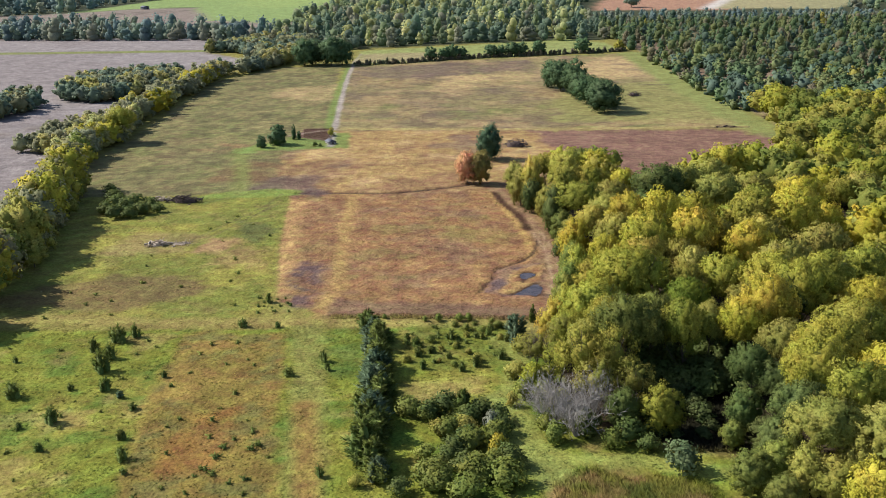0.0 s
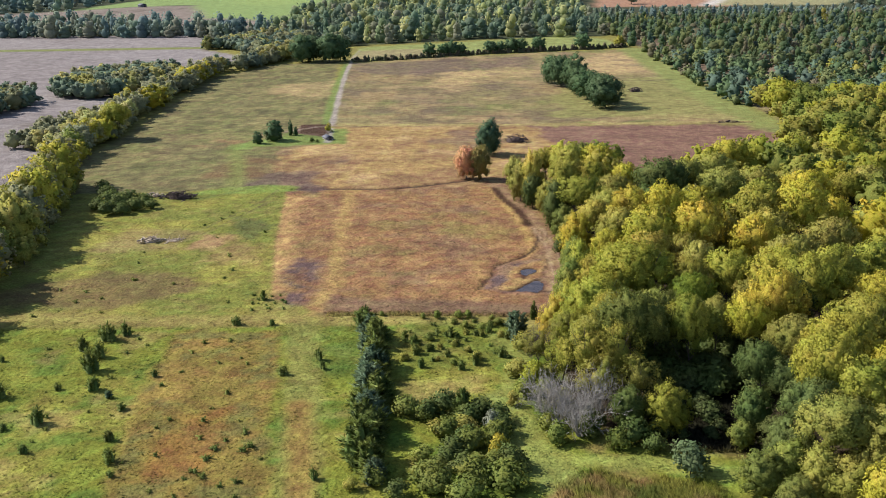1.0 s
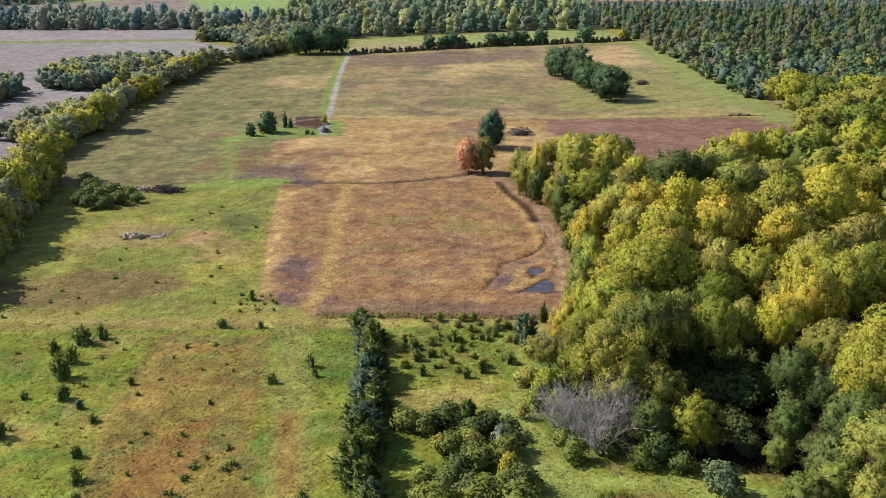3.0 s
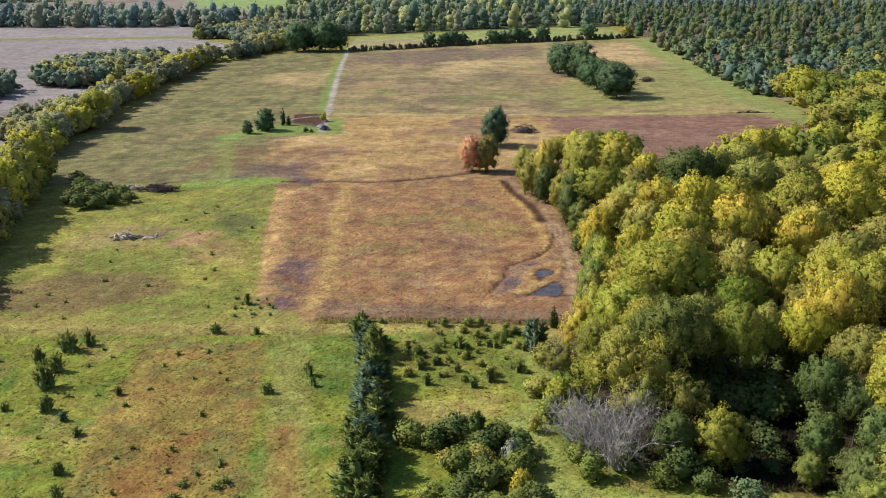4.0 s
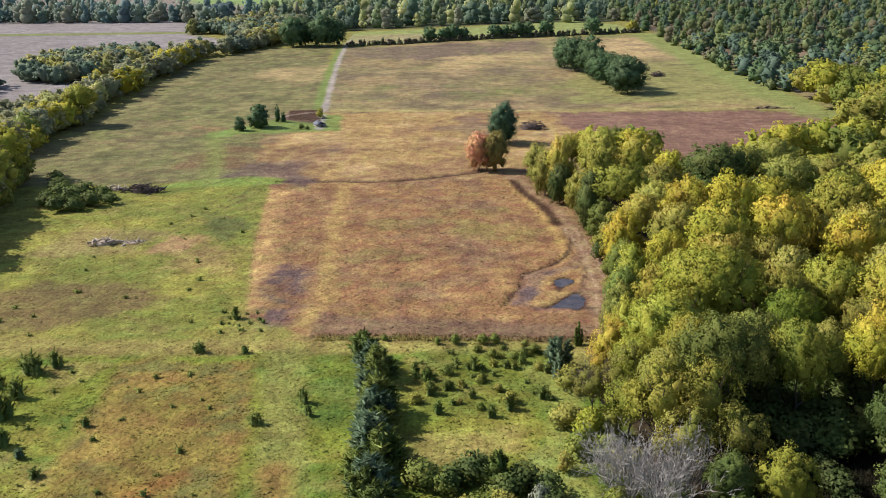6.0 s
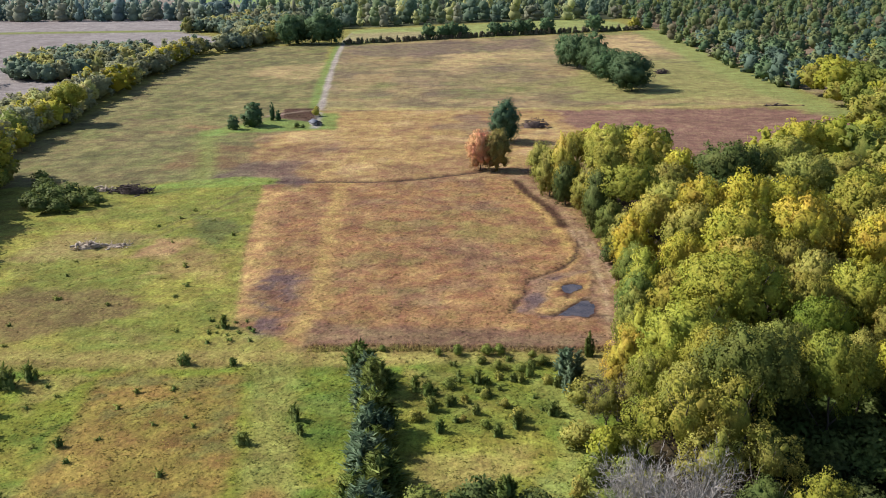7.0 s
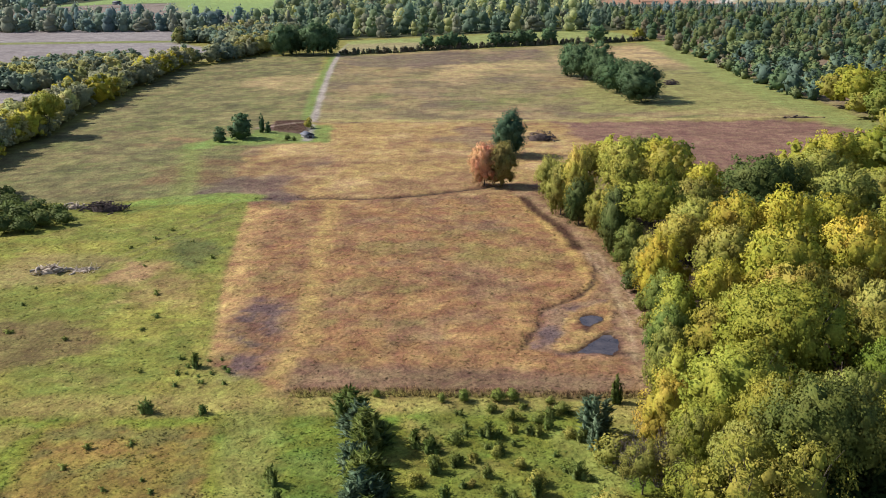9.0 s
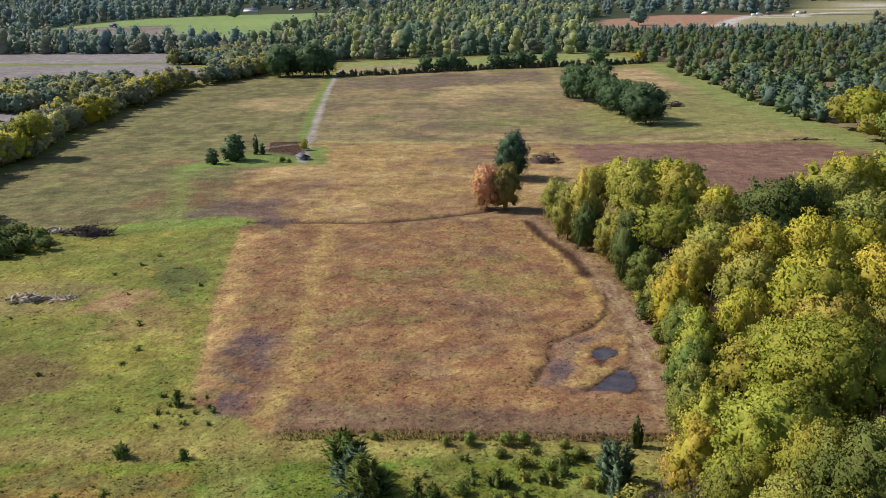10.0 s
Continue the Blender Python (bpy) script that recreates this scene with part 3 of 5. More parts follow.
def crown_blocks(seed, h, base, r, lobes, leaves, card, core=0.6, hole=0.0, ragged=0.14, low=1.3, small=0.17, large=0.36):
    """A crown of many overlapping lobes; leaves lie on the lobes, round dark cores. low: how far down it is widest."""
    rng = np.random.default_rng(seed)
    mid, up = (base + h) / 2, (h - base) / 2
    d = unit(rng.normal(size=(lobes * 4, 3)))
    d = d[d[:, 2] > -0.75][:lobes]
    lobes = len(d)
    big = 1 + 0.14 * np.sin(3 * np.arctan2(d[:, 1], d[:, 0]) + rng.uniform(0, 6)) * np.sin(2.5 * d[:, 2] + rng.uniform(0, 6))
    rad = r * rng.uniform(small, large, lobes)
    lim = np.c_[r - rad * 0.8, r - rad * 0.8, up - rad * 1.1]
    cen = d * lim * (rng.uniform(0.64, 1.0, (lobes, 1))) * big[:, None] ** 0.8
    t = np.clip((cen[:, 2] + up) / (2 * up), 0, 1) ** low
    cen[:, 2] = base + t * 2 * up
    heart = np.array([0, 0, base + 2 * up * 0.5 ** low])
    for k, (share, size) in enumerate(((0.6, 0.5), (0.73, 0.43), (0.84, 0.34))):
        cen[k], rad[k] = (r * rng.normal(0, 0.06), r * rng.normal(0, 0.06), base + 2 * up * share - (0.1 * r if k == 2 else 0)), r * size
    blocks = []
    iv, jf = icosa()
    shape = np.array([r * 0.52, r * 0.52, up * 0.58])
    if rng.random() >= hole:
        blocks.append((iv * shape * (1 + rng.normal(0, 0.08, (12, 1))) + heart, jf, iv))
    for c, q in zip(cen, rad):
        if rng.random() > hole:
            blocks.append((iv * q * core * (1 + rng.normal(0, 0.1, (12, 1))) * np.array([1, 1, 0.9]) + c, jf, unit(iv + unit(c - heart))))
    pts, nor = [], []
    for k in range(lobes):
        n = max(8, int(leaves / lobes * (rad[k] / rad.mean()) ** 2 * 1.7))
        tuft = 3 if leaves > 1000 else 1
        away = unit(cen[k] - heart)
        e = unit(rng.normal(size=(n // tuft + 1, 3)) + 0.45 * away)
        p = cen[k] + e * rad[k] * (1 + ragged * rng.normal(0, 0.8, (len(e), 1))) * np.array([1, 1, 0.9])
        if tuft > 1:
            e = np.repeat(e, tuft, 0)
            p = np.repeat(p, tuft, 0) + e * rng.normal(0.03, 0.13, (len(e), 1)) + rng.normal(0, 0.15, e.shape)
        keep = e @ away > -0.45
        for j in range(lobes):
            if j != k:
                keep &= np.linalg.norm(p - cen[j], axis=1) > 0.82 * rad[j]
        pts.append(p[keep]), nor.append(unit(e[keep] * 0.7 + away * 0.55))
    p, e = np.concatenate(pts), np.concatenate(nor)
    nrm = unit(e + rng.normal(0, 0.55, p.shape))
    v, f = leaf_cards(p, nrm, card, rng, 0.7)
    blocks.append((v, f, np.repeat(unit(0.72 * e + 0.28 * nrm + np.array([0, 0, 0.12])), 4, 0)))
    return blocks


def bough_crown(seed, h, base, r, boughs, clumps, leaves, card, low=1.0, core=0.62, loose=0.0, skin=0.45, span=1.6, bough=(0.22, 0.38)):
    """A crown of boughs, each of leaf clumps, each of leaves; dark gaps stay between the clumps. loose: share of open boughs."""
    rng = np.random.default_rng(seed)
    up = (h - base) / 2
    i = np.arange(boughs) + 0.5
    z = 1 - span * i / boughs
    a = i * 2.39996 + rng.uniform(0, 6.28)
    d = np.c_[np.sqrt(np.clip(1 - z * z, 0, 1)) * np.cos(a), np.sqrt(np.clip(1 - z * z, 0, 1)) * np.sin(a), z]
    d = unit(d + rng.normal(0, 0.13, d.shape))
    rb = r * rng.uniform(*bough, boughs)
    swell = 1 + 0.1 * np.sin(2 * a + rng.uniform(0, 6)) + rng.uniform(-0.07, 0.07, boughs)
    cen = d * np.c_[r - rb * 0.8, r - rb * 0.8, up - rb * 0.8] * swell[:, None]
    cen[:, 2] = base + np.clip((cen[:, 2] + up) / (2 * up), 0, 1) ** low * 2 * up
    heart = np.array([0, 0, base + 2 * up * 0.5 ** low])
    blocks = []
    iv, jf = icosa()
    if loose < 0.5:
        blocks.append((iv * np.array([r * 0.74, r * 0.74, up * 0.76]) * (1 if loose == 0 else 0.68) * (1 + rng.normal(0, 0.08, (12, 1))) + heart, jf, iv))
    away = unit(cen - heart)
    for k in range(boughs):
        if rng.random() >= loose:
            blocks.append((iv * rb[k] * core * (1 + rng.normal(0, 0.1, (12, 1))) + cen[k], jf, unit(iv + away[k])))
    e = unit(rng.normal(size=(boughs, clumps, 3)) + 0.55 * away[:, None] + np.array([0, 0, 0.25]))
    q = cen[:, None] + e * (rb[:, None] * rng.uniform(0.72, 1.1, (boughs, clumps)))[..., None] * np.array([1, 1, 0.88])
    rc = rb[:, None] * rng.uniform(0.22, 0.44, (boughs, clumps))
    own = np.repeat(np.arange(boughs), clumps)
    q, e, rc, out = q.reshape(-1, 3), e.reshape(-1, 3), rc.ravel(), np.repeat(away, clumps, 0)
    depth = np.linalg.norm(q[:, None] - cen[None], axis=2) / rb[None]
    depth[np.arange(len(q)), own] = 9
    keep = (depth.min(1) > 0.8) & ((e * out).sum(1) > -0.45)
    q, e, rc, out = q[keep], e[keep], rc[keep], out[keep]
    share = rc ** 2 / (rc ** 2).sum()
    n = np.maximum(3, np.round(leaves * share)).astype(int)
    q, e, rc, out = np.repeat(q, n, 0), np.repeat(e, n, 0), np.repeat(rc, n), np.repeat(out, n, 0)
    f = unit(rng.normal(size=q.shape) + 0.5 * e + np.array([0, 0, 0.3]))
    p = q + f * (rc * rng.uniform(0.5, 1.15, len(rc)))[:, None] * np.array([1.15, 1.15, 0.8])
    soft = 0.28 * f + 0.5 * e + 0.8 * out
    # leaves that close the boughs between the clumps
    m = int(leaves * skin)
    k = rng.choice(boughs, m, p=rb ** 2 / (rb ** 2).sum())
    g = unit(rng.normal(size=(m, 3)) + 0.5 * away[k])
    w = cen[k] + g * (rb[k] * rng.uniform(0.6, 0.98, m))[:, None] * np.array([1, 1, 0.88])
    ok = ((np.linalg.norm(w[:, None] - cen[None], axis=2) / rb[None]) < 0.75).sum(1) < 2
    p, f, soft = np.concatenate([p, w[ok]]), np.concatenate([f, g[ok]]), np.concatenate([soft, 0.65 * g[ok] + 0.8 * away[k][ok]])
    nrm = unit(0.75 * f + np.array([0, 0, 0.45]) + rng.normal(0, 0.42, p.shape))
    v, faces = leaf_cards(p, nrm, card, rng, 0.7)
    soft = unit(soft + 0.2 * nrm + np.array([0, 0, 0.08]))
    blocks.append((v, faces, np.repeat(soft, 4, 0)))
    return blocks


def cedar_blocks(seed, h, r, branches, per, size, power=0.75, leaders=5, rise=0.75):
    """An upright cedar of several leaders; ragged branches of needle sprays stick up and out of each."""
    rng = np.random.default_rng(seed)
    blocks = []
    for k in range(leaders):
        a = k * 2.4 + rng.uniform(-0.5, 0.5)
        off = 0.0 if k == 0 else r * rng.uniform(0.3, 0.55)
        lh = h if k == 0 else h * rng.uniform(0.5, 0.9)
        lr = r * (0.66 if k == 0 else rng.uniform(0.4, 0.58)) if leaders > 1 else r
        cx, cy = off * math.cos(a), off * math.sin(a)
        n = max(6, int(branches / leaders))
        u = np.sort(rng.random(n)) ** 1.1
        t = rng.uniform(0, 2 * np.pi, n)
        prof = lr * (np.clip(1 - u, 0.03, 1) ** power) * np.clip(0.65 + 2.5 * u, 0, 1) * rng.uniform(0.7, 1.3, n)
        out = np.c_[np.cos(t), np.sin(t), 0 * t]
        way = out + np.array([0, 0, 1]) * rng.uniform(0.5 * rise, 1.4 * rise, (n, 1))
        w = rng.uniform(0.3, 1.0, (n, per, 1)) ** 0.8
        p = np.array([cx, cy, 0]) + np.array([0, 0, 1]) * (u * lh * 0.9)[:, None, None] + way[:, None] * prof[:, None, None] * w
        p = p + rng.normal(0, 1, p.shape) * (0.16 * lr * (1.15 - w))
        face = unit(way[:, None] + rng.normal(0, 0.35, p.shape)).reshape(-1, 3)
        p = p.reshape(-1, 3)
        side = unit(np.cross(face, rng.normal(0, 1, p.shape)))
        s = size * rng.uniform(0.6, 1.4, (len(p), 1))
        v = np.stack([p - face * s * 0.6, p + side * s * 0.22, p + face * s * 1.6, p - side * s * 0.22], 1).reshape(-1, 3)
        soft = unit(np.repeat(out, per, 0) * 0.8 + np.array([0, 0, 0.45]) + rng.normal(0, 0.3, p.shape))
        blocks.append((v, np.arange(len(v)).reshape(-1, 4), np.repeat(soft, 4, 0)))
        zs = np.linspace(0, lh * 0.85, 6)
        uu = zs / lh
        rr = 0.5 * lr * (np.clip(1 - uu, 0.05, 1) ** power) * np.clip(0.65 + 2.5 * uu, 0, 1)
        cv, cf = tube(np.c_[0 * zs + cx, 0 * zs + cy, zs], rr, 6)
        blocks.append((cv, cf, unit(cv - np.c_[np.full(len(cv), cx), np.full(len(cv), cy), cv[:, 2] - 0.2])))
    return blocks


def simple_trunk(h, r, material=BARK):
    return build_mesh("trunk", [tube([(0, 0, -0.3), (0.02, 0, h * 0.4), (0, 0.03, h * 0.8)], [r, r * 0.7, r * 0.2], 6)], material)


def plant(name, parts, x, y, size, turn, colour, label, category, group="", wide=1.0):
    """A plant at a place: an empty at its base with its parts. parts: (name, mesh) pairs."""
    root = new(name)
    root.empty_display_size = 0.5
    root.matrix_world = Matrix.Translation((x, y, level(x, y) - 0.05)) @ Matrix.Rotation(turn, 4, "Z") @ Matrix.Diagonal((size * wide, size * wide, size, 1))
    tagged(root, label, category, group)
    for part_name, mesh in parts:
        ob = new(part_name, mesh)
        ob.parent = root
        ob.color = (*colour, 1)
    return root


# templates: 10 m broadleaved trees in fine and coarse leaf, cedars, shrubs
def broad_kind(seeds, h, base, r, boughs, clumps, leaves, card, limbs=5, **more):
    return [[("trunk", trunk_mesh(s + 1000, h, 2.2, 0.2, r * 0.9, limbs)), ("crown", build_mesh("crown", bough_crown(s, h * 1.02, base, r, boughs + s % 5, clumps, leaves, card, **more), LEAF))] for s in seeds]


FINE = broad_kind(range(200, 207), 10, 4.0, 4.8, 34, 10, 2350, 0.165, bough=(0.19, 0.33), core=0.6, skin=0.6)
NEAR = broad_kind(range(210, 217), 10, 4.0, 4.8, 38, 13, 4700, 0.125, bough=(0.18, 0.32), core=0.6, skin=0.6)
SKIRTED = broad_kind(range(220, 225), 10, -0.3, 4.8, 38, 11, 2700, 0.16, span=1.9, core=0.58, skin=0.55)
OPEN = broad_kind(range(230, 234), 10, 2.0, 4.6, 24, 12, 2900, 0.125, limbs=12, loose=0.4, skin=0.5, core=0.45)
COARSE = broad_kind(range(250, 257), 10, -0.6, 4.8, 20, 7, 560, 0.29, core=0.7)
SHRUB = [[("trunk", simple_trunk(1.2, 0.06)), ("crown", build_mesh("crown", crown_blocks(300 + k, 3.0, -0.2, 1.75, 15, 400, 0.17, 0.5, 0.1, 0.3, 1.2, 0.2, 0.42), LEAF))] for k in range(5)]
CEDAR = [[("trunk", simple_trunk(3.0, 0.12)), ("crown", build_mesh("crown", cedar_blocks(400 + k, 5.6, 2.2, 230, 8, 0.32, 0.5 + 0.1 * k, 6), NEEDLE))] for k in range(4)]
SMALL_CEDAR = [[("trunk", simple_trunk(1.0, 0.05)), ("crown", build_mesh("crown", cedar_blocks(430 + k, 2.9, 1.2, 80, 8, 0.2, 0.35 + 0.06 * k, 4, 1.7), NEEDLE))] for k in range(4)]
SEEDLING = [[("trunk", simple_trunk(1.0, 0.05)), ("crown", build_mesh("crown", cedar_blocks(445 + k, 2.3, 1.5, 18, 5, 0.4, 0.4, 2, 0.9), NEEDLE))] for k in range(4)]
JUNIPER = [[("trunk", simple_trunk(3.0, 0.12)), ("crown", build_mesh("crown", bough_crown(460 + k, 6.5, -0.8, 2.3 + 0.2 * k, 10, 5, 150, 0.34, 1.25, 0.74), LEAF))] for k in range(4)]
YARD_CEDAR = [[("trunk", simple_trunk(3.0, 0.12)), ("crown", build_mesh("crown", bough_crown(470 + k, 6.5, -0.5, 2.3, 20, 8, 900, 0.17, 1.3, 0.72), NEEDLE))] for k in range(3)]

def leafy(r, g, b, k=0.735):
    """A richer base colour for foliage."""
    c = tone(r, g, b, k)
    grey = 0.3 * c[0] + 0.6 * c[1] + 0.1 * c[2]
    return tuple(max(0.004, v - 0.12 * (grey - v)) for v in c)


LK = 0.72
YELLOW, YGREEN, MOSS, GREEN_L, DARK = leafy(190, 176, 70), leafy(170, 164, 70), leafy(166, 158, 80), leafy(138, 144, 70), leafy(108, 119, 64)
DEEP = leafy(96, 118, 80)
ASH = tone(158, 154, 108, LK)
CEDAR_C, BLUE_C = tone(110, 122, 50, 0.96), tone(104, 124, 92, 0.98)
RNG = np.random.default_rng(7)


def scatter(poly, gap, tries, rng, keep=lambda x, y: True, taken=None):
    """Places in a polygon, no two nearer than gap."""
    xs, ys = [p[0] for p in poly], [p[1] for p in poly]
    cand = np.c_[rng.uniform(min(xs), max(xs), tries), rng.uniform(min(ys), max(ys), tries)]
    cand = cand[inside(cand[:, 0], cand[:, 1], poly) > 0]
    got = list(taken or [])
    first = len(got)
    arr = np.array(got) if got else np.zeros((0, 2))
    for x, y in cand:
        if keep(x, y) and (len(arr) == 0 or ((arr[:, 0] - x) ** 2 + (arr[:, 1] - y) ** 2).min() > gap * gap):
            arr = np.vstack([arr, [x, y]])
    return [tuple(q) for q in arr[first:]]


def pick(rng, table):
    r, total = rng.random(), 0.0
    for weight, value in table:
        total += weight
        if r <= total:
            return value
    return table[-1][1]


def vary(colour, rng, amount=0.12):
    f = 1 + rng.uniform(-amount, amount)
    return tuple(min(0.95, c * f * (1 + rng.uniform(-amount, amount) * 0.28)) for c in colour)


WORDS = {YELLOW: "golden-yellow", YGREEN: "yellow-green", MOSS: "olive-green", GREEN_L: "green", DARK: "dark green", DEEP: "dense dark green", ASH: "thinning grey-green"}


def broadleaf(x, y, h, colour, kind=FINE, group="woodland trees", wide=1.0, where="in the autumn woodland", amount=0.12):
    plant("tree", kind[int(RNG.integers(len(kind)))], x, y, h / 10.0, RNG.uniform(0, 6.28), vary(colour, RNG, amount), WORDS.get(colour, "green") + " broadleaved tree " + where, "tree", group, wide)


# templates joined into the wood that stands too far to tell trees apart
def far_template(seed, h, r, cone, cards=25):
    """A far tree: a tapering stack of uneven lobes and ragged leaf clumps. cone: how far it narrows upwards."""
    rng = np.random.default_rng(seed)
    v, f = icosa()
    blocks = []
    for k, u in enumerate((0.22, 0.48, 0.74)):
        w = r * (1 - cone * u) * (0.78, 0.72, 0.55)[k]
        c = np.array([rng.normal(0, 0.2) * r, rng.normal(0, 0.2) * r, h * u])
        blocks.append((v * np.array([w, w, h * 0.24]) * (1 + rng.normal(0, 0.15, (12, 1))) + c, f, unit(v + np.array([0, 0, 0.2]))))
    a, u = rng.uniform(0, 6.28, cards), rng.uniform(0.05, 1, cards) ** 0.8
    out = np.c_[np.cos(a), np.sin(a), 1.6 * u - 0.5]
    w = r * (1 - cone * u) * np.sqrt(np.clip(1.08 - u ** 3, 0.05, 1)) * rng.uniform(0.75, 1.1, cards)
    p = np.c_[np.cos(a) * w, np.sin(a) * w, h * u * rng.uniform(0.95, 1.06, cards)]
    n = unit(out + rng.normal(0, 0.4, out.shape))
    cv, cf = leaf_cards(p, n, 0.12 * r + 0.28, rng)
    blocks.append((cv, cf, np.repeat(unit(unit(out) + 0.4 * n), 4, 0)))
    return blocks


FAR = [far_template(500 + k, h, r, c) for k, (h, r, c) in enumerate(((8, 3.8, 0.1), (9.5, 4.4, 0.2), (7, 3.2, 0.5), (11, 4.2, 0.25), (10, 3.0, 0.65), (6, 4.0, 0.0), (8.5, 3.6, 0.4)))]
LOWMID = [bough_crown(570 + k, 10.2, -0.4, 4.7, 12, 5, 140, 0.58, 1.1, 0.74) for k in range(5)]
WOODMID = [bough_crown(560 + k, 10.2, 1.0, 4.7, 14, 6, 290, 0.42, 1.0, 0.68) for k in range(5)]
LOW = [bough_crown(580 + k, 10.2, -0.4, 4.7, 9, 5, 120, 0.66, 1.1, 0.76) for k in range(5)]


def far_wood(places, colours, sizes, label, rng, name="far_wood", kinds=None, wide=1.0):
    """Many trees joined into one object."""
    kinds = kinds or FAR
    tri, quad = [[], [], [], []], [[], [], [], []]
    offset = {3: 0, 4: 0}
    for (x, y), colour, s in zip(places, colours, sizes):
        a = rng.uniform(0, 6.28)
        turn = np.array([[math.cos(a), math.sin(a), 0], [-math.sin(a), math.cos(a), 0], [0, 0, 1]])
        for v, f, n in kinds[int(rng.integers(len(kinds)))]:
            w = (v * s * np.array([wide, wide, 1])) @ turn + np.array([x, y, -0.2])
            k = f.shape[1]
            for store, item in zip(tri if k == 3 else quad, (w, f + offset[k], n @ turn, np.tile(colour, (len(w), 1)))):
                store.append(item)
            offset[k] += len(w)
    blocks = [tuple(np.concatenate(q) for q in store[:3]) for store in (tri, quad)]
    tri_t, quad_t = tri[3], quad[3]
    tagged(new(name, build_mesh(name, blocks, LEAF_FAR, np.concatenate(tri_t + quad_t))), label, "woodland", kind="stuff")


# ---- near woods on the east ----
def wood_tree(x, y, top, r, colour, kind=None):
    """A tree by the height of its top and the radius of its crown."""
    s = top / 10.2
    kind = kind or (SKIRTED if top < 8 else NEAR if y < 153 else FINE)
    spread = 1.04 if kind in (NEAR, FINE) else 0.94
    broadleaf(x, y, 10 * s, colour, kind, "woodland trees", spread * r / (4.8 * s), amount=0.2)


GOLD_L, PALE_L, BRONZE = leafy(188, 170, 66), leafy(190, 178, 88), leafy(172, 157, 76)
WORDS.update({GOLD_L: "golden", PALE_L: "pale yellow", BRONZE: "bronze-yellow"})
# along the field track
for x, y, top, r, colour in (
        (14.8, 247, 8.6, 3.0, MOSS), (17.6, 240, 8.2, 2.9, DARK), (15.6, 234, 10.0, 3.3, MOSS), (18.4, 231, 13.2, 3.4, PALE_L), (18.0, 227, 8.6, 2.6, DARK),
        (20.6, 221, 8.0, 2.8, MOSS), (23.0, 216.5, 10.6, 3.2, YGREEN), (21.6, 209, 11.2, 3.0, DARK), (22.6, 202, 7.4, 2.7, GREEN_L), (23.4, 192, 8.4, 2.9, MOSS),
        (23.6, 184, 10.8, 3.7, GOLD_L), (22.2, 177, 8.2, 2.7, GREEN_L), (22.4, 170.5, 9.4, 3.0, YGREEN), (20.2, 164, 8.4, 2.9, GREEN_L), (18.6, 157, 8.6, 2.9, MOSS),
        (18.4, 150, 9.4, 2.9, YGREEN), (15.7, 143.6, 9.2, 3.0, leafy(206, 182, 80))):
    wood_tree(x, y, top, r, colour, SKIRTED)
# between the track and the ploughed strip
for x, y, top, r, colour in (
        (27.5, 240, 12.4, 4.6, PALE_L), (34.8, 238.5, 12.8, 4.6, YELLOW), (31, 246, 11.6, 4.5, GREEN_L), (23, 246, 10.6, 4.2, YGREEN), (26, 226, 12.4, 4.2, PALE_L), (31.5, 225, 12.0, 4.0, YGREEN),
        (26.8, 208.5, 12.0, 5.2, YGREEN), (32, 201, 11.2, 4.2, MOSS), (28.4, 194, 10.4, 3.7, BRONZE), (39.3, 226, 10.8, 3.4, YELLOW), (35.6, 216, 10.6, 4.0, MOSS), (45.8, 216, 14.0, 6.0, DARK),
        (52.6, 223, 12.2, 4.6, GREEN_L), (61, 232, 11.6, 5.0, MOSS), (68.8, 246, 12.2, 5.0, YELLOW), (58.5, 214, 12.2, 5.4, MOSS), (50, 204, 10.6, 4.2, DARK), (41, 205, 10.8, 4.2, DARK),
        (35.3, 189, 14.2, 5.0, YELLOW), (40.6, 187, 15.6, 4.7, YELLOW), (47, 188, 14.4, 4.8, YELLOW), (35.2, 171, 15.4, 5.4, YELLOW), (43.4, 172, 15.8, 5.4, YELLOW), (48.6, 177, 12.6, 4.2, MOSS),
        (31, 180, 12.4, 4.2, MOSS), (27.4, 170.6, 11.4, 3.2, YELLOW), (33.4, 161.5, 13.8, 4.2, BRONZE), (39.2, 162, 12.8, 3.6, BRONZE), (28.2, 161, 11.8, 3.6, YGREEN)):
    wood_tree(x, y, top, r, colour)
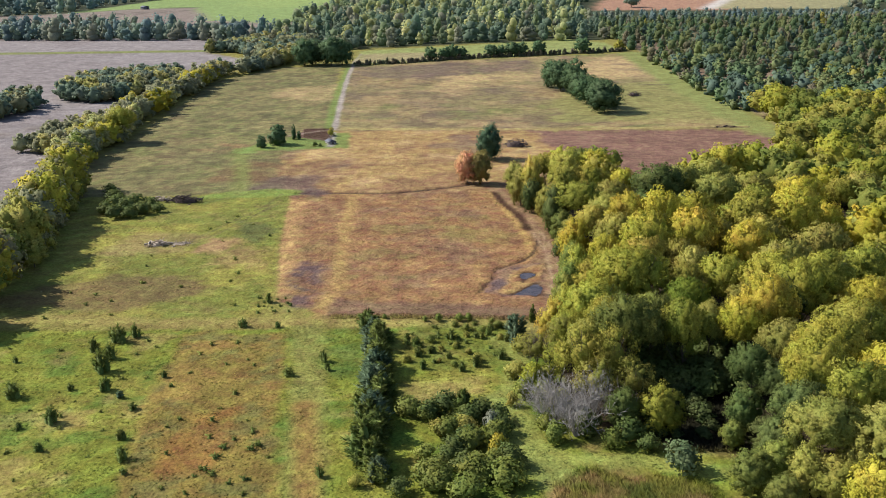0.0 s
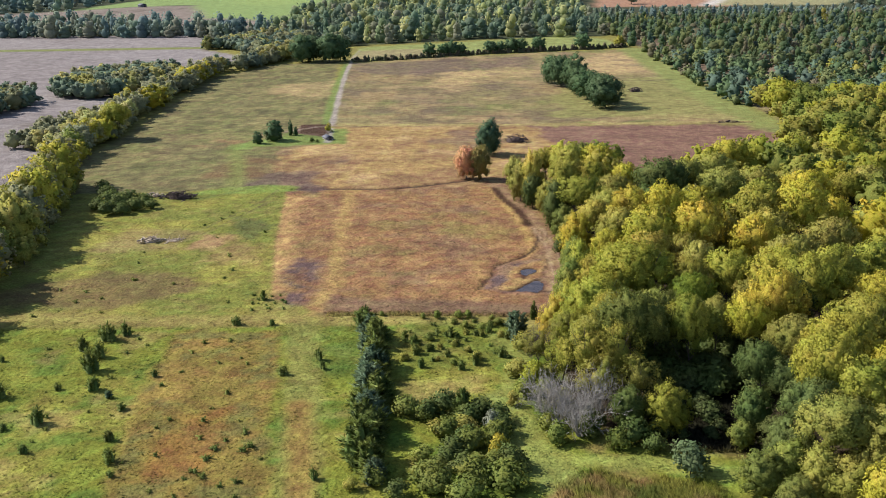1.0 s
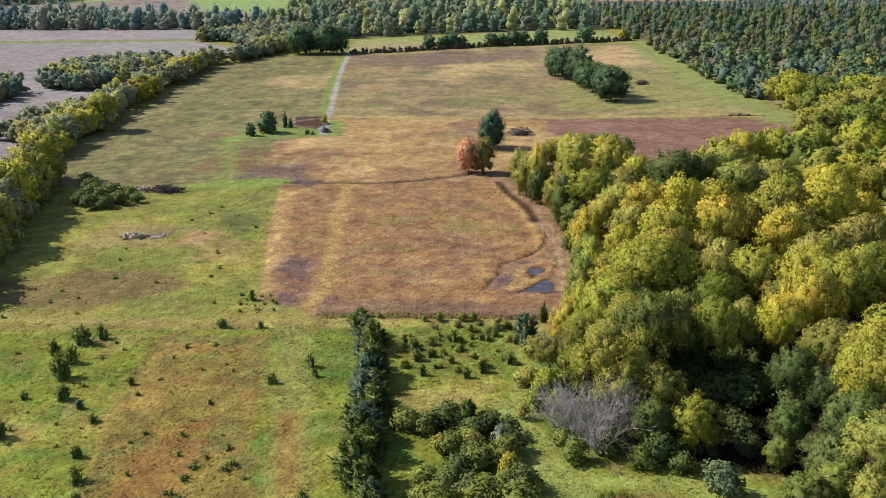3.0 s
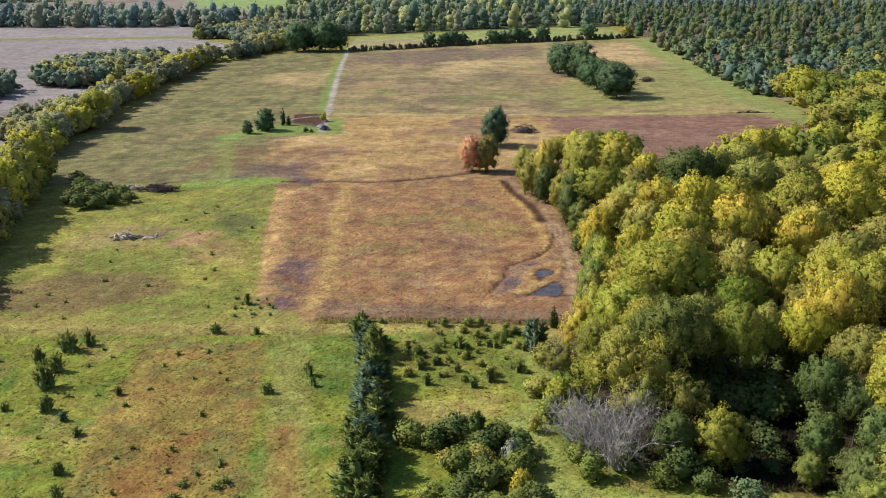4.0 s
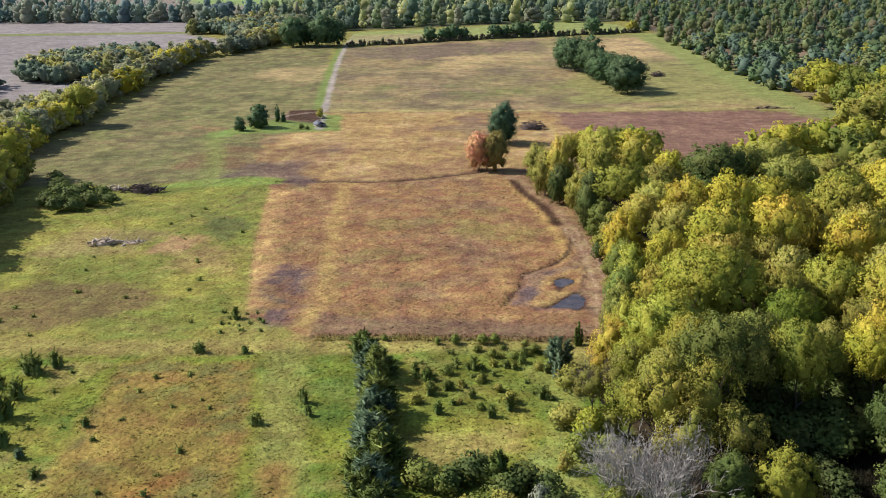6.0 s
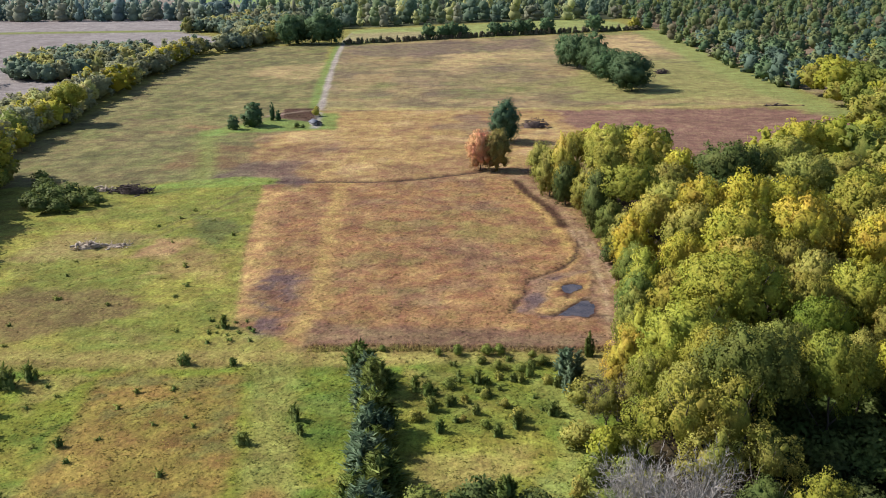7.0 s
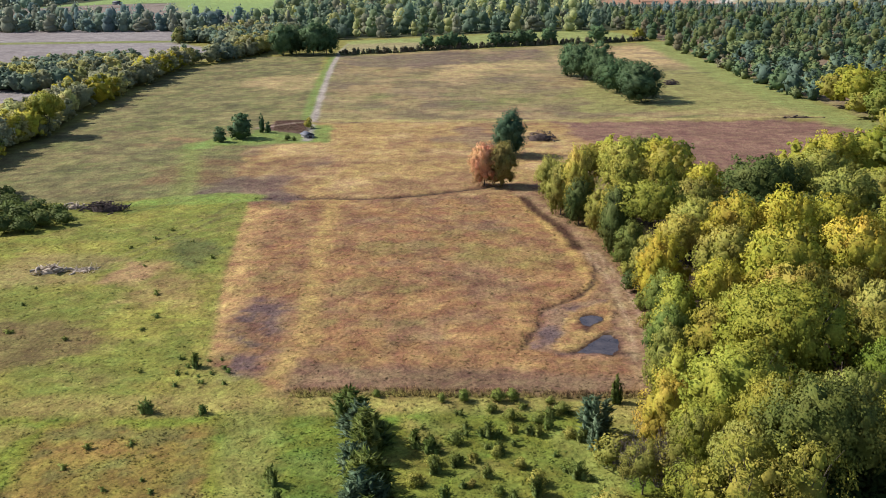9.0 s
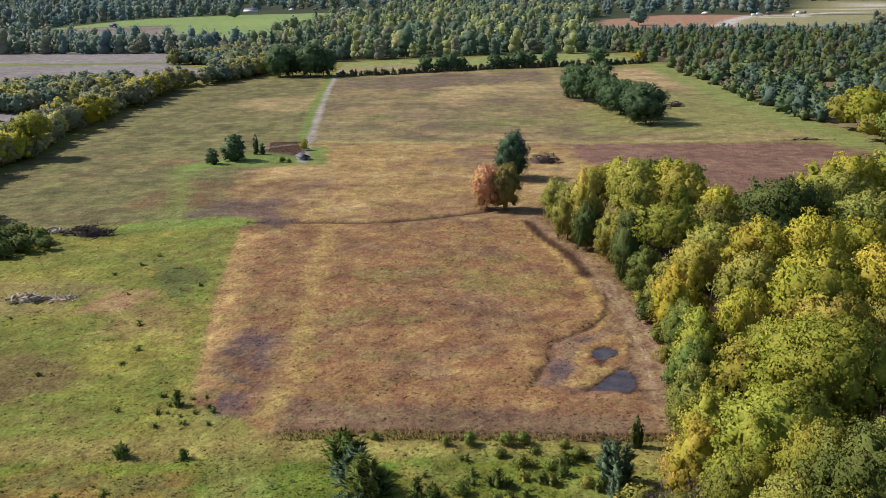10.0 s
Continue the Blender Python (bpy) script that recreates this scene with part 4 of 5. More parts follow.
# round the large olive crown and on to the east
for x, y, top, r, colour in (
        (28.4, 150.2, 15.3, 5.8, leafy(172, 162, 66)), (24, 155, 12.2, 3.6, YGREEN), (40.2, 156.6, 13.4, 3.3, MOSS), (37.6, 150.6, 12.4, 3.6, BRONZE), (44.4, 152, 13.2, 4.3, YGREEN), (36.6, 144.6, 11.8, 3.4, leafy(152, 162, 64)),
        (52.5, 168, 14.2, 4.6, YELLOW), (57.5, 176, 13.2, 4.6, BRONZE), (58.6, 187, 14.6, 5.2, YGREEN), (66, 185.5, 15.2, 5.6, YELLOW), (56.6, 160, 13.4, 4.6, MOSS), (51.4, 149.4, 14.6, 5.4, YGREEN),
        (50.4, 141.6, 12.6, 3.9, DARK), (46.6, 146, 10.6, 3.3, MOSS), (21.6, 142, 12.2, 4.8, YGREEN), (25.2, 131.6, 13.8, 4.6, GREEN_L), (29.6, 136.6, 12.4, 3.5, MOSS), (22.6, 134.6, 12.6, 3.6, YGREEN),
        (33.4, 132.6, 12.7, 3.7, YGREEN), (43, 135.4, 11.8, 3.5, YELLOW), (38.6, 138, 10.4, 3.2, MOSS), (40.8, 122.8, 9.6, 3.0, DARK), (47.4, 129, 11.0, 3.6, MOSS), (48.4, 122.8, 9.6, 2.7, MOSS),
        (46.8, 115.4, 13.6, 4.0, YGREEN), (51.8, 123.4, 13.2, 4.9, YGREEN), (43.4, 120.4, 8.4, 2.9, DARK), (44.6, 105, 10.2, 4.6, MOSS), (43.6, 110.4, 10.0, 3.5, DARK), (54.2, 143.8, 15.0, 4.9, YGREEN),
        # the lowest trees by the hollow have its shade in their darker greens
        (47.2, 137.2, 14.4, 4.0, YELLOW), (39.6, 107.4, 6.6, 2.6, DARK), (35.4, 101.8, 5.6, 2.9, GREEN_L), (44, 98.2, 6.4, 3.0, MOSS), (39.9, 110.6, 5.2, 2.6, DARK), (38.2, 116, 6.4, 2.7, DARK),
        (35.8, 112.2, 3.9, 1.8, GREEN_L), (27.4, 116, 7.0, 3.0, leafy(146, 142, 56)), (50.4, 112, 12.2, 4.6, YGREEN), (52, 103, 10.4, 4.4, MOSS), (58, 116, 12.6, 4.8, YELLOW), (57.6, 130, 13.4, 4.9, YGREEN),
        (60.6, 152, 13.4, 4.8, YGREEN), (63.4, 140, 13.2, 4.8, YELLOW), (66, 168, 13.6, 5.0, MOSS), (71, 198, 13.2, 5.0, YELLOW), (64, 201, 12.6, 4.9, YGREEN), (76, 210, 12.4, 4.9, YELLOW), (60, 105, 11.4, 4.6, YGREEN), (66, 126, 12.6, 4.8, YGREEN)):
    wood_tree(x, y, top, r, colour)
# thin crowns at the corner of the woods
for x, y, top, r, colour in ((18.2, 127, 11.0, 4.3, leafy(176, 164, 72)), (22.4, 126.6, 11.6, 4.0, leafy(172, 162, 72)), (19.6, 123, 7.8, 3.3, MOSS), (24.8, 123, 7.8, 3.2, MOSS), (16.4, 136, 9.4, 3.2, MOSS), (12.6, 138.4, 5.2, 2.3, MOSS), (15.6, 131.6, 7.0, 2.8, YGREEN)):
    wood_tree(x, y, top, r, colour, OPEN)
for x, y, top, r, colour in ((17.6, 136.6, 9.6, 3.0, YGREEN), (19.6, 131.6, 10.2, 3.0, MOSS), (22.6, 117.2, 6.2, 2.7, DARK), (38.6, 103.4, 6.0, 2.8, GREEN_L), (41.6, 100.6, 6.6, 3.0, MOSS), (41.0, 105.4, 6.2, 2.6, DARK), (47.6, 100.4, 7.8, 3.2, MOSS), (37.8, 97.6, 4.6, 2.4, GREEN_L)):
    wood_tree(x, y, top, r, colour)
WOODS = [(24, 250), (30, 230), (32, 200), (30, 170), (27, 150), (25, 140), (40, 140), (40, 118), (37, 100), (39, 90), (56, 84), (75, 105), (95, 140), (125, 190), (160, 250), (190, 330), (150, 350), (108, 362), (106, 330), (110, 303), (98, 284), (86, 264), (71, 250), (56, 237), (46, 226), (40, 230), (38, 250), (30, 255)]
HOLE = [(24, 108), (24, 119), (27, 128), (31, 130.5), (37, 131), (41.5, 127), (38, 119), (35.5, 106)]
STANDING = [(o.matrix_world.translation.x, o.matrix_world.translation.y) for o in scene.objects if o.name.startswith("tree")]


def outside_hole(x, y):
    return float(inside(np.array([x]), np.array([y]), HOLE)[0]) < 0.5


def in_reach(x, y):
    return y < 228 and x < 0.36 * y + 14


tall = [q for q in scatter(WOODS, 8.8, 6000, RNG, outside_hole, STANDING) if in_reach(*q)]
for x, y in tall:
    wood_tree(x, y, RNG.uniform(8.5, 12.5), RNG.uniform(3.4, 4.8), pick(RNG, [(0.3, YELLOW), (0.3, YGREEN), (0.25, MOSS), (0.15, GREEN_L)]), FINE)
# low fill trees; shade between the tall crowns is put into darker greens
for x, y in scatter(WOODS, 5.3, 6000, RNG, outside_hole, STANDING + tall):
    if in_reach(x, y):
        wood_tree(x, y, RNG.uniform(3.5, 6.0), RNG.uniform(2.4, 3.4), pick(RNG, [(0.1, YGREEN), (0.2, MOSS), (0.35, GREEN_L), (0.35, DARK)]), COARSE)
joined = [q for q in scatter(WOODS, 5.6, 6000, RNG, outside_hole, STANDING + tall) if not in_reach(*q)]
WOOD_MIX = [(0.2, YELLOW), (0.34, YGREEN), (0.22, MOSS), (0.18, GREEN_L), (0.06, DARK)]
far_wood(joined, [vary(tuple(1.22 * v for v in pick(RNG, WOOD_MIX if x + y < 330 else [(0.25, GREEN_L), (0.4, YGREEN), (0.35, MOSS)])), RNG) for x, y in joined], RNG.uniform(0.7, 1.3, len(joined)), "yellow-green autumn woodland behind the fields", RNG, "woodland", WOODMID)


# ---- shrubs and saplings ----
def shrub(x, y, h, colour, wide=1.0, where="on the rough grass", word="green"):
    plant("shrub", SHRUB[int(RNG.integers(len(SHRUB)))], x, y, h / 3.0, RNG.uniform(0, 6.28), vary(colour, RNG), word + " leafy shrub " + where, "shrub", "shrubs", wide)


def cedar(x, y, h, colour=None, wide=1.0, where="on the rough grass"):
    plant("cedar", (SMALL_CEDAR if h > 1.05 else SEEDLING)[int(RNG.integers(4))], x, y, h / 3.0, RNG.uniform(0, 6.28), vary(colour or CEDAR_C, RNG), "young dark green cedar " + where, "cedar", "young cedars", wide * 1.35)


# at the foot of the woods
for x, y, h, c, w in ((12.2, 117.5, 2.6, GREEN_L, 1.0), (13.2, 114.2, 3.2, GREEN_L, 1.0), (20.5, 112.6, 3.0, GREEN_L, 1.0), (22.8, 113.6, 4.0, DARK, 1.0), (25, 111.5, 2.6, DARK, 1.1), (17.5, 116.5, 3.5, DARK, 1.2)):
    shrub(x, y, h, c, w, "at the edge of the woods")
shrub(28.2, 106.2, 4.4, tone(112, 128, 84, LK), 1.05, "standing free before the woods", "grey-green")
shrub(11.4, 130.5, 4.2, leafy(172, 176, 66), 0.8, "at the corner of the woods", "yellow-green"), shrub(9.8, 127.5, 3.0, GREEN_L, 0.9, "at the corner of the woods", "green"), shrub(9.2, 134.5, 2.8, MOSS, 1.3, "at the corner of the woods", "olive"), shrub(11.0, 133.0, 2.4, YGREEN, 1.1, "at the corner of the woods", "yellow-green"), shrub(13.5, 131, 3.4, MOSS, 1.1, "at the corner of the woods", "olive"), shrub(13, 126.5, 3.0, GREEN_L, 1.1, "at the corner of the woods", "green"), shrub(14.5, 123.5, 3.4, MOSS, 1.1, "at the corner of the woods", "olive"), shrub(8.0, 124.5, 2.2, MOSS, 0.8, "at the corner of the woods", "grey-green")
shrub(10.8, 143.5, 3.2, MOSS, 1.2, "at the corner of the woods", "grey-green"), shrub(14.5, 141.5, 3.6, MOSS, 1.1, "at the corner of the woods", "olive")
# shrubs added to darken the hollow, its shade mixed into their green
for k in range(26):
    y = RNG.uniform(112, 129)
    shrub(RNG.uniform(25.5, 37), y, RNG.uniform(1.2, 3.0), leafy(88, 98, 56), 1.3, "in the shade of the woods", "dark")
# dark green shrubs added to cover sunlit ground behind and round the hollow
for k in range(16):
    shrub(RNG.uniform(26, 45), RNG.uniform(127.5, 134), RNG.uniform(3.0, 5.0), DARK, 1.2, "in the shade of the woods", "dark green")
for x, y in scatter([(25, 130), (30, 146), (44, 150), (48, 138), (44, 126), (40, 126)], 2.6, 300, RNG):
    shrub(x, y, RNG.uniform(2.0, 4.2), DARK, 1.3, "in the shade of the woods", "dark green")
for k in range(14):
    u = k / 13
    shrub(17.5 + 4.5 * math.sin(u * 3.0) + RNG.uniform(-0.8, 0.8), 249 - 92 * u, RNG.uniform(2.0, 3.6), (GREEN_L, MOSS, DARK)[k % 3], 1.0, "beside the field track")
# thicket on the meadow
for x, y, h, c, w in ((-6.4, 122, 2.8, GREEN_L, 1.0), (-3.4, 121.5, 2.6, DARK, 1.0), (-1.2, 122.6, 3.2, DARK, 0.9), (3.8, 121.2, 2.8, DARK, 1.0), (6.0, 119.8, 2.6, DARK, 1.0), (1.5, 116.2, 2.6, MOSS, 1.0), (5.4, 114.6, 2.8, GREEN_L, 0.9),
                      (-2.2, 116.0, 2.2, MOSS, 1.0), (2.2, 111.8, 3.2, GREEN_L, 1.0), (5.6, 110.2, 3.2, YELLOW, 0.6), (7.0, 107.6, 3.0, DARK, 1.0), (-0.8, 109.0, 2.2, DARK, 0.9), (-3.8, 109.8, 2.0, GREEN_L, 1.1), (2.4, 105.4, 3.0, GREEN_L, 1.1), (6.0, 103.4, 3.4, GREEN_L, 1.1), (-2.6, 103.2, 3.2, GREEN_L, 1.1), (1.4, 100.6, 3.0, GREEN_L, 1.1), (-6.5, 101.5, 2.2, DARK, 1.0), (4.8, 116.8, 3.0, tone(160, 164, 140, LK), 0.5), (-9.0, 104.5, 2.2, GREEN_L, 1.0)):
    shrub(x, y, h * 1.1, c, w * 1.2, "in the thicket on the meadow")
plant("cedar", CEDAR[1], 1.2, 121.4, 0.8, 1.0, CEDAR_C, "dense dark cedar in the thicket on the meadow", "cedar", "", 1.0)
for x, y in scatter([(-5, 121), (6.5, 120), (8, 104), (0, 100), (-5, 102), (0, 114)], 2.2, 60, RNG):
    shrub(x, y, RNG.uniform(1.6, 3.2), (GREEN_L, DARK, DARK, GREEN_L)[int(RNG.integers(4))], 1.2, "in the thicket on the meadow")
# dark bushes by the log heap
for x, y, h in ((-88, 242, 3.4), (-85, 236, 3.8), (-81, 231, 4.2), (-77, 229.5, 3.4), (-80.5, 236, 3.8), (-82.5, 226, 3.6), (-73.5, 231, 2.6), (-86, 230, 3.4), (-76.5, 235, 3.0), (-90.5, 247, 3.6), (-79, 226, 3.0)):
    shrub(x, y, h, DARK, 1.35, "by the dark log heap", "dark green")

# ---- cedars ----
for k in range(20):
    u = k / 19
    x, y = -14.6 + 4.6 * u + RNG.uniform(-1.2, 1.6), 152 - 47 * u
    h = RNG.uniform(3.6, 6.6)
    plant("cedar", CEDAR[k % 4], x, y, h / 6.0, RNG.uniform(0, 6), vary((CEDAR_C, BLUE_C, CEDAR_C)[k % 3], RNG), "dark green cedar in a planted row on the meadow", "cedar", "cedars of the row", 1.4)
shrub(-9.8, 104.6, 2.4, GREEN_L, 1.0, "at the end of the cedar row"), shrub(-12.0, 103.2, 1.8, MOSS, 1.0, "at the end of the cedar row")
for x, y, h, w in ((-56, 149, 3.0, 1.2), (-54, 151, 2.4, 0.9), (-59, 145.4, 2.5, 0.9), (-55.4, 142.4, 2.7, 1.0), (-55, 137.2, 3.5, 1.0), (-52, 130.4, 2.2, 1.2), (-65, 128.4, 2.6, 1.2), (-56, 120.3, 2.7, 0.95),
                   (-54.4, 112.2, 1.4, 1.2), (-44.6, 115.4, 1.6, 1.2), (-42.8, 110, 2.0, 1.1), (-46, 124.2, 1.1, 1.6), (-44.6, 135.2, 1.2, 1.2), (-25.4, 135.2, 1.5, 1.6), (-20.8, 140.4, 1.9, 0.9), (-19.8, 137.4, 1.4, 0.9), (-36.6, 155.4, 1.6, 1.3), (-30.6, 155, 1.1, 1.3),
                   (-16.8, 105.6, 1.7, 0.8), (-41.4, 106.4, 1.0, 1.3), (-60, 118.8, 1.1, 1.3), (-34.4, 167.2, 2.0, 0.9), (-70, 141, 1.2, 1.0), (-57.5, 131, 1.1, 1.3)):
    cedar(x, y, h, None, w)
cedar(-49, 128, 1.2, BLUE_C, 1.3)
plant("cedar", CEDAR[0], 9.8, 149.2, 0.84, 1.0, BLUE_C, "dense blue-green cedar at the corner of the woods", "cedar", "", 1.15)
plant("cedar", CEDAR[2], 9.6, 146.2, 0.58, 2.0, BLUE_C, "blue-green cedar at the corner of the woods", "cedar", "", 0.95)
plant("cedar", CEDAR[3], 13.2, 156.6, 0.68, 0.5, CEDAR_C, "slender cedar at the corner of the brown field", "cedar", "", 0.5)
for x, y, h, w in ((-8, 147.4, 1.9, 1.3), (-6.4, 146.2, 1.5, 1.5), (-0.8, 149.2, 1.7, 1.3), (0.3, 148.8, 1.1, 1.3), (-3.8, 143.4, 1.3, 1.6), (0.2, 146, 1.2, 1.4), (7.2, 141.2, 1.7, 1.2), (3.2, 138.2, 2.0, 0.9), (5.4, 151, 1.2, 1.3), (-5, 137.2, 1.7, 0.9), (1.0, 136.2, 1.7, 0.9), (8.6, 148, 1.4, 1.2), (-6, 142.2, 1.9, 1.0), (-1, 141.2, 1.3, 1.0), (5.8, 153.4, 1.3, 1.3), (-3.0, 151.0, 1.0, 1.3), (3.4, 149.6, 1.1, 1.3)):
    cedar(x, y, h, GREEN_L if int(10 * y) % 2 else CEDAR_C, w, "among the saplings beside the cedar row")
for x, y, h in ((-3, 157.2, 1.5), (0.6, 157.2, 1.6), (2.2, 157.3, 1.5), (-5.4, 157.2, 1.1), (-12.5, 158.4, 0.9), (6.2, 156.6, 1.0)):
    shrub(x, y, h, GREEN_L, 1.0, "on the edge of the brown field")
for x, y in scatter([(-9, 156), (9, 156), (9, 138), (-8, 138)], 2.1, 46, RNG):
    cedar(x, y, RNG.uniform(0.5, 1.2), (GREEN_L, CEDAR_C, MOSS)[int(RNG.integers(3))], 1.4, "among the saplings beside the cedar row")
for x, y in scatter([(-9, 155), (8, 155), (8, 137), (-8, 137)], 2.6, 26, RNG):
    shrub(x, y, RNG.uniform(0.8, 1.7), (GREEN_L, MOSS)[int(RNG.integers(2))], 1.2, "among the saplings beside the cedar row")
for x, y in scatter([(-44, 150), (-29, 150), (-22, 104), (-40, 100), (-43, 128)], 2.4, 36, RNG):
    cedar(x, y, RNG.uniform(0.45, 0.95), (GREEN_L, CEDAR_C)[int(RNG.integers(2))], 1.5, "on the dry brown patch")
for x, y in scatter([(-29, 122), (-25, 122), (-25, 101), (-34, 101)], 1.3, 30, RNG):
    cedar(x, y, RNG.uniform(0.5, 1.0), CEDAR_C, 1.6, "on the dry brown patch")
for x, y in scatter([(-90, 158), (-38, 162), (-40, 210), (-52, 232), (-72, 200)], 4.0, 40, RNG):
    cedar(x, y, RNG.uniform(0.4, 0.9), GREEN_L, 1.6, "on the green pasture")
for x, y in scatter([(-80, 152), (-47, 152), (-46, 100), (-66, 100)], 3.0, 60, RNG):
    cedar(x, y, RNG.uniform(0.35, 0.8), GREEN_L, 1.5)
for x, y in scatter([(-37, 170), (-30, 170), (-30, 161), (-37, 161)], 1.2, 22, RNG):
    cedar(x, y, RNG.uniform(0.4, 0.8), CEDAR_C, 1.4, "on the edge of the brown field")


# ---- bare grey tree ----
def bare_blocks(seed, h, reach, stems, levels, twigs):
    """Stems that fork again and again into fine bare twigs: the blocks of the stems and of the twigs."""
    rng = np.random.default_rng(seed)
    stout, fine = [], []

    def grow(start, way, length, radius, depth):
        u = np.linspace(0, 1, 4)[:, None]
        path = start + way * length * u + rng.normal(0, 0.05 * length, (4, 3)) * u
        if depth > 1:
            side = unit(np.cross(way, rng.normal(0, 1, 3))) * max(radius, 0.026)
            fine.append((np.array([path[0] - side, path[0] + side, path[-1]]), np.array([[0, 1, 2]])))
        else:
            stout.append(tube(path, np.linspace(radius, radius * 0.55, 4), 5))
        if depth >= levels:
            return
        for k in range(twigs if depth else twigs + 1):
            at = path[rng.integers(1, 4)]
            w = unit(way + rng.normal(0, 0.55, 3) + np.array([0, 0, 0.12]))
            grow(at, w, length * rng.uniform(0.5, 0.75), radius * 0.5, depth + 1)

    for k in range(stems):
        a = k * 6.28 / stems + rng.uniform(-0.3, 0.3)
        lean = reach / h * rng.uniform(0.3, 1.1)
        grow(np.array([0.2 * math.cos(a), 0.2 * math.sin(a), -0.2]), unit(np.array([math.cos(a) * lean, math.sin(a) * lean, 1.0])), h * 0.42, 0.075, 0)
    return stout, fine


DARK_TWIG = plain_material("dark_twig", tone(122, 108, 104), 0.95, 3.0)
DARK_BARE = [(n, build_mesh(n, b, DARK_TWIG)) for n, b in zip(("trunk", "crown"), bare_blocks(705, 8.0, 5.0, 7, 4, 4))]
SNAG = [(n, build_mesh(n, b, PALE_WOOD)) for n, b in zip(("trunk", "crown"), bare_blocks(712, 8.0, 4.0, 3, 2, 2))]
BARE = [[(n, build_mesh(n, b, GREY_BARK)) for n, b in zip(("trunk", "crown"), bare_blocks(700 + k, 8.0, 6.0, 15, 4, 3))] for k in range(2)]
for k, (x, y, s, w, where) in enumerate(((16.2, 115.8, 1.2, 0.85, "at the edge of the woods"), (13.8, 119.4, 1.12, 0.85, "at the edge of the woods"), (12.0, 122.4, 0.85, 0.95, "at the edge of the woods"), (18.8, 119.6, 1.1, 0.6, "among green trees"))):
    plant("bare_tree", BARE[k % 2], x, y, s, k * 1.3, (0.3, 0.3, 0.3), "leafless grey tree with fine twigs " + where, "tree", "", w)


plant("bare_tree", DARK_BARE, 14.2, 139.6, 0.85, 0.4, (0.3, 0.3, 0.3), "leafless dark grey tree at the corner of the woods", "tree", "", 1.0)
plant("bare_tree", DARK_BARE, 12.0, 142.6, 0.5, 2.4, (0.3, 0.3, 0.3), "small leafless grey tree at the corner of the woods", "tree", "", 1.0)
plant("dead_tree", SNAG, 21.9, 119.4, 1.2, 0.6, (0.3, 0.3, 0.3), "bleached dead tree with bare limbs in the woods", "tree", "", 0.8)
plant("dead_tree", SNAG, 24.4, 118.6, 0.95, 2.1, (0.3, 0.3, 0.3), "bleached dead tree with bare limbs in the woods", "tree", "", 0.6)


# ---- belts, groves and lone trees ----
def belt(points, width, gap, h, palette, group, where, kind=COARSE, rng=RNG):
    for (ax, ay), (bx, by) in zip(points[:-1], points[1:]):
        n = max(1, int(math.hypot(bx - ax, by - ay) / gap))
        for k in range(n):
            u = (k + rng.uniform(0.2, 0.8)) / n
            broadleaf(ax + (bx - ax) * u + rng.uniform(-width, width), ay + (by - ay) * u, rng.uniform(*h), pick(rng, palette), kind, group, rng.uniform(0.85, 1.1), where)


def joined_belt(points, width, gap, size, palette, label, kinds=None):
    places = []
    for (ax, ay), (bx, by) in zip(points[:-1], points[1:]):
        n = max(1, int(math.hypot(bx - ax, by - ay) / gap))
        for k in range(n):
            u = (k + RNG.uniform(0.2, 0.8)) / n
            places.append((ax + (bx - ax) * u + RNG.uniform(-width, width), ay + (by - ay) * u + RNG.uniform(-width, width) * 0.5))
    far_wood(places, [vary(pick(RNG, palette), RNG) for _ in places], RNG.uniform(*size, len(places)), label, RNG, "tree_belt", kinds or LOWMID, 1.15)


# farther belt foliage paled and greyed: aerial haze put into the leaf colours
HAZE_DEEP, HAZE_GREY, HAZE_YGREEN = tone(112, 128, 108, 1.15), tone(146, 146, 110, 1.0), tone(172, 165, 98, 0.98)
WORDS.update({HAZE_GREY: "grey-green", HAZE_YGREEN: "haze-paled yellow-green"})
BELT_MIX = [(0.25, YELLOW), (0.25, YGREEN), (0.2, MOSS), (0.2, GREEN_L), (0.1, ASH)]
belt([(-87, 148), (-88.5, 168), (-90.5, 188)], 1.2, 5.4, (9.0, 12.5), BELT_MIX, "belt trees", "in the belt beside the ploughed field")
belt([(-90, 190), (-95, 206), (-101, 236), (-106, 256)], 1.6, 4.4, (10.5, 13.5), [(0.22, YELLOW), (0.22, YGREEN), (0.2, MOSS), (0.36, ASH)], "belt trees", "in the belt beside the ploughed field")
belt([(-86, 186), (-91, 206), (-101, 256)], 1.2, 5.4, (4.5, 7.0), [(0.6, ASH), (0.2, GREEN_L), (0.2, MOSS)], "belt trees", "in the belt beside the ploughed field")
belt([(-109, 256), (-114, 291), (-118, 332), (-121, 365)], 3.0, 4.2, (5.5, 9.5), [(0.1, YELLOW), (0.3, HAZE_YGREEN), (0.15, GREEN_L), (0.45, HAZE_GREY)], "belt trees", "in the belt beside the ploughed field")
def joined_wood(poly, gap, size, palette, label, kinds=None):
    places = scatter(poly, gap, 4000, RNG)
    far_wood(places, [vary(pick(RNG, palette), RNG) for _ in places], RNG.uniform(*size, len(places)), label, RNG, "tree_belt", kinds or LOWMID, 1.15)


joined_wood([(-140, 306), (-116, 296), (-112, 318), (-116, 352), (-124, 362), (-134, 340)], 3.4, (0.5, 0.78), [(0.6, HAZE_GREY), (0.4, HAZE_YGREEN)], "grey and olive scrub bulging from the tree belt", LOW)
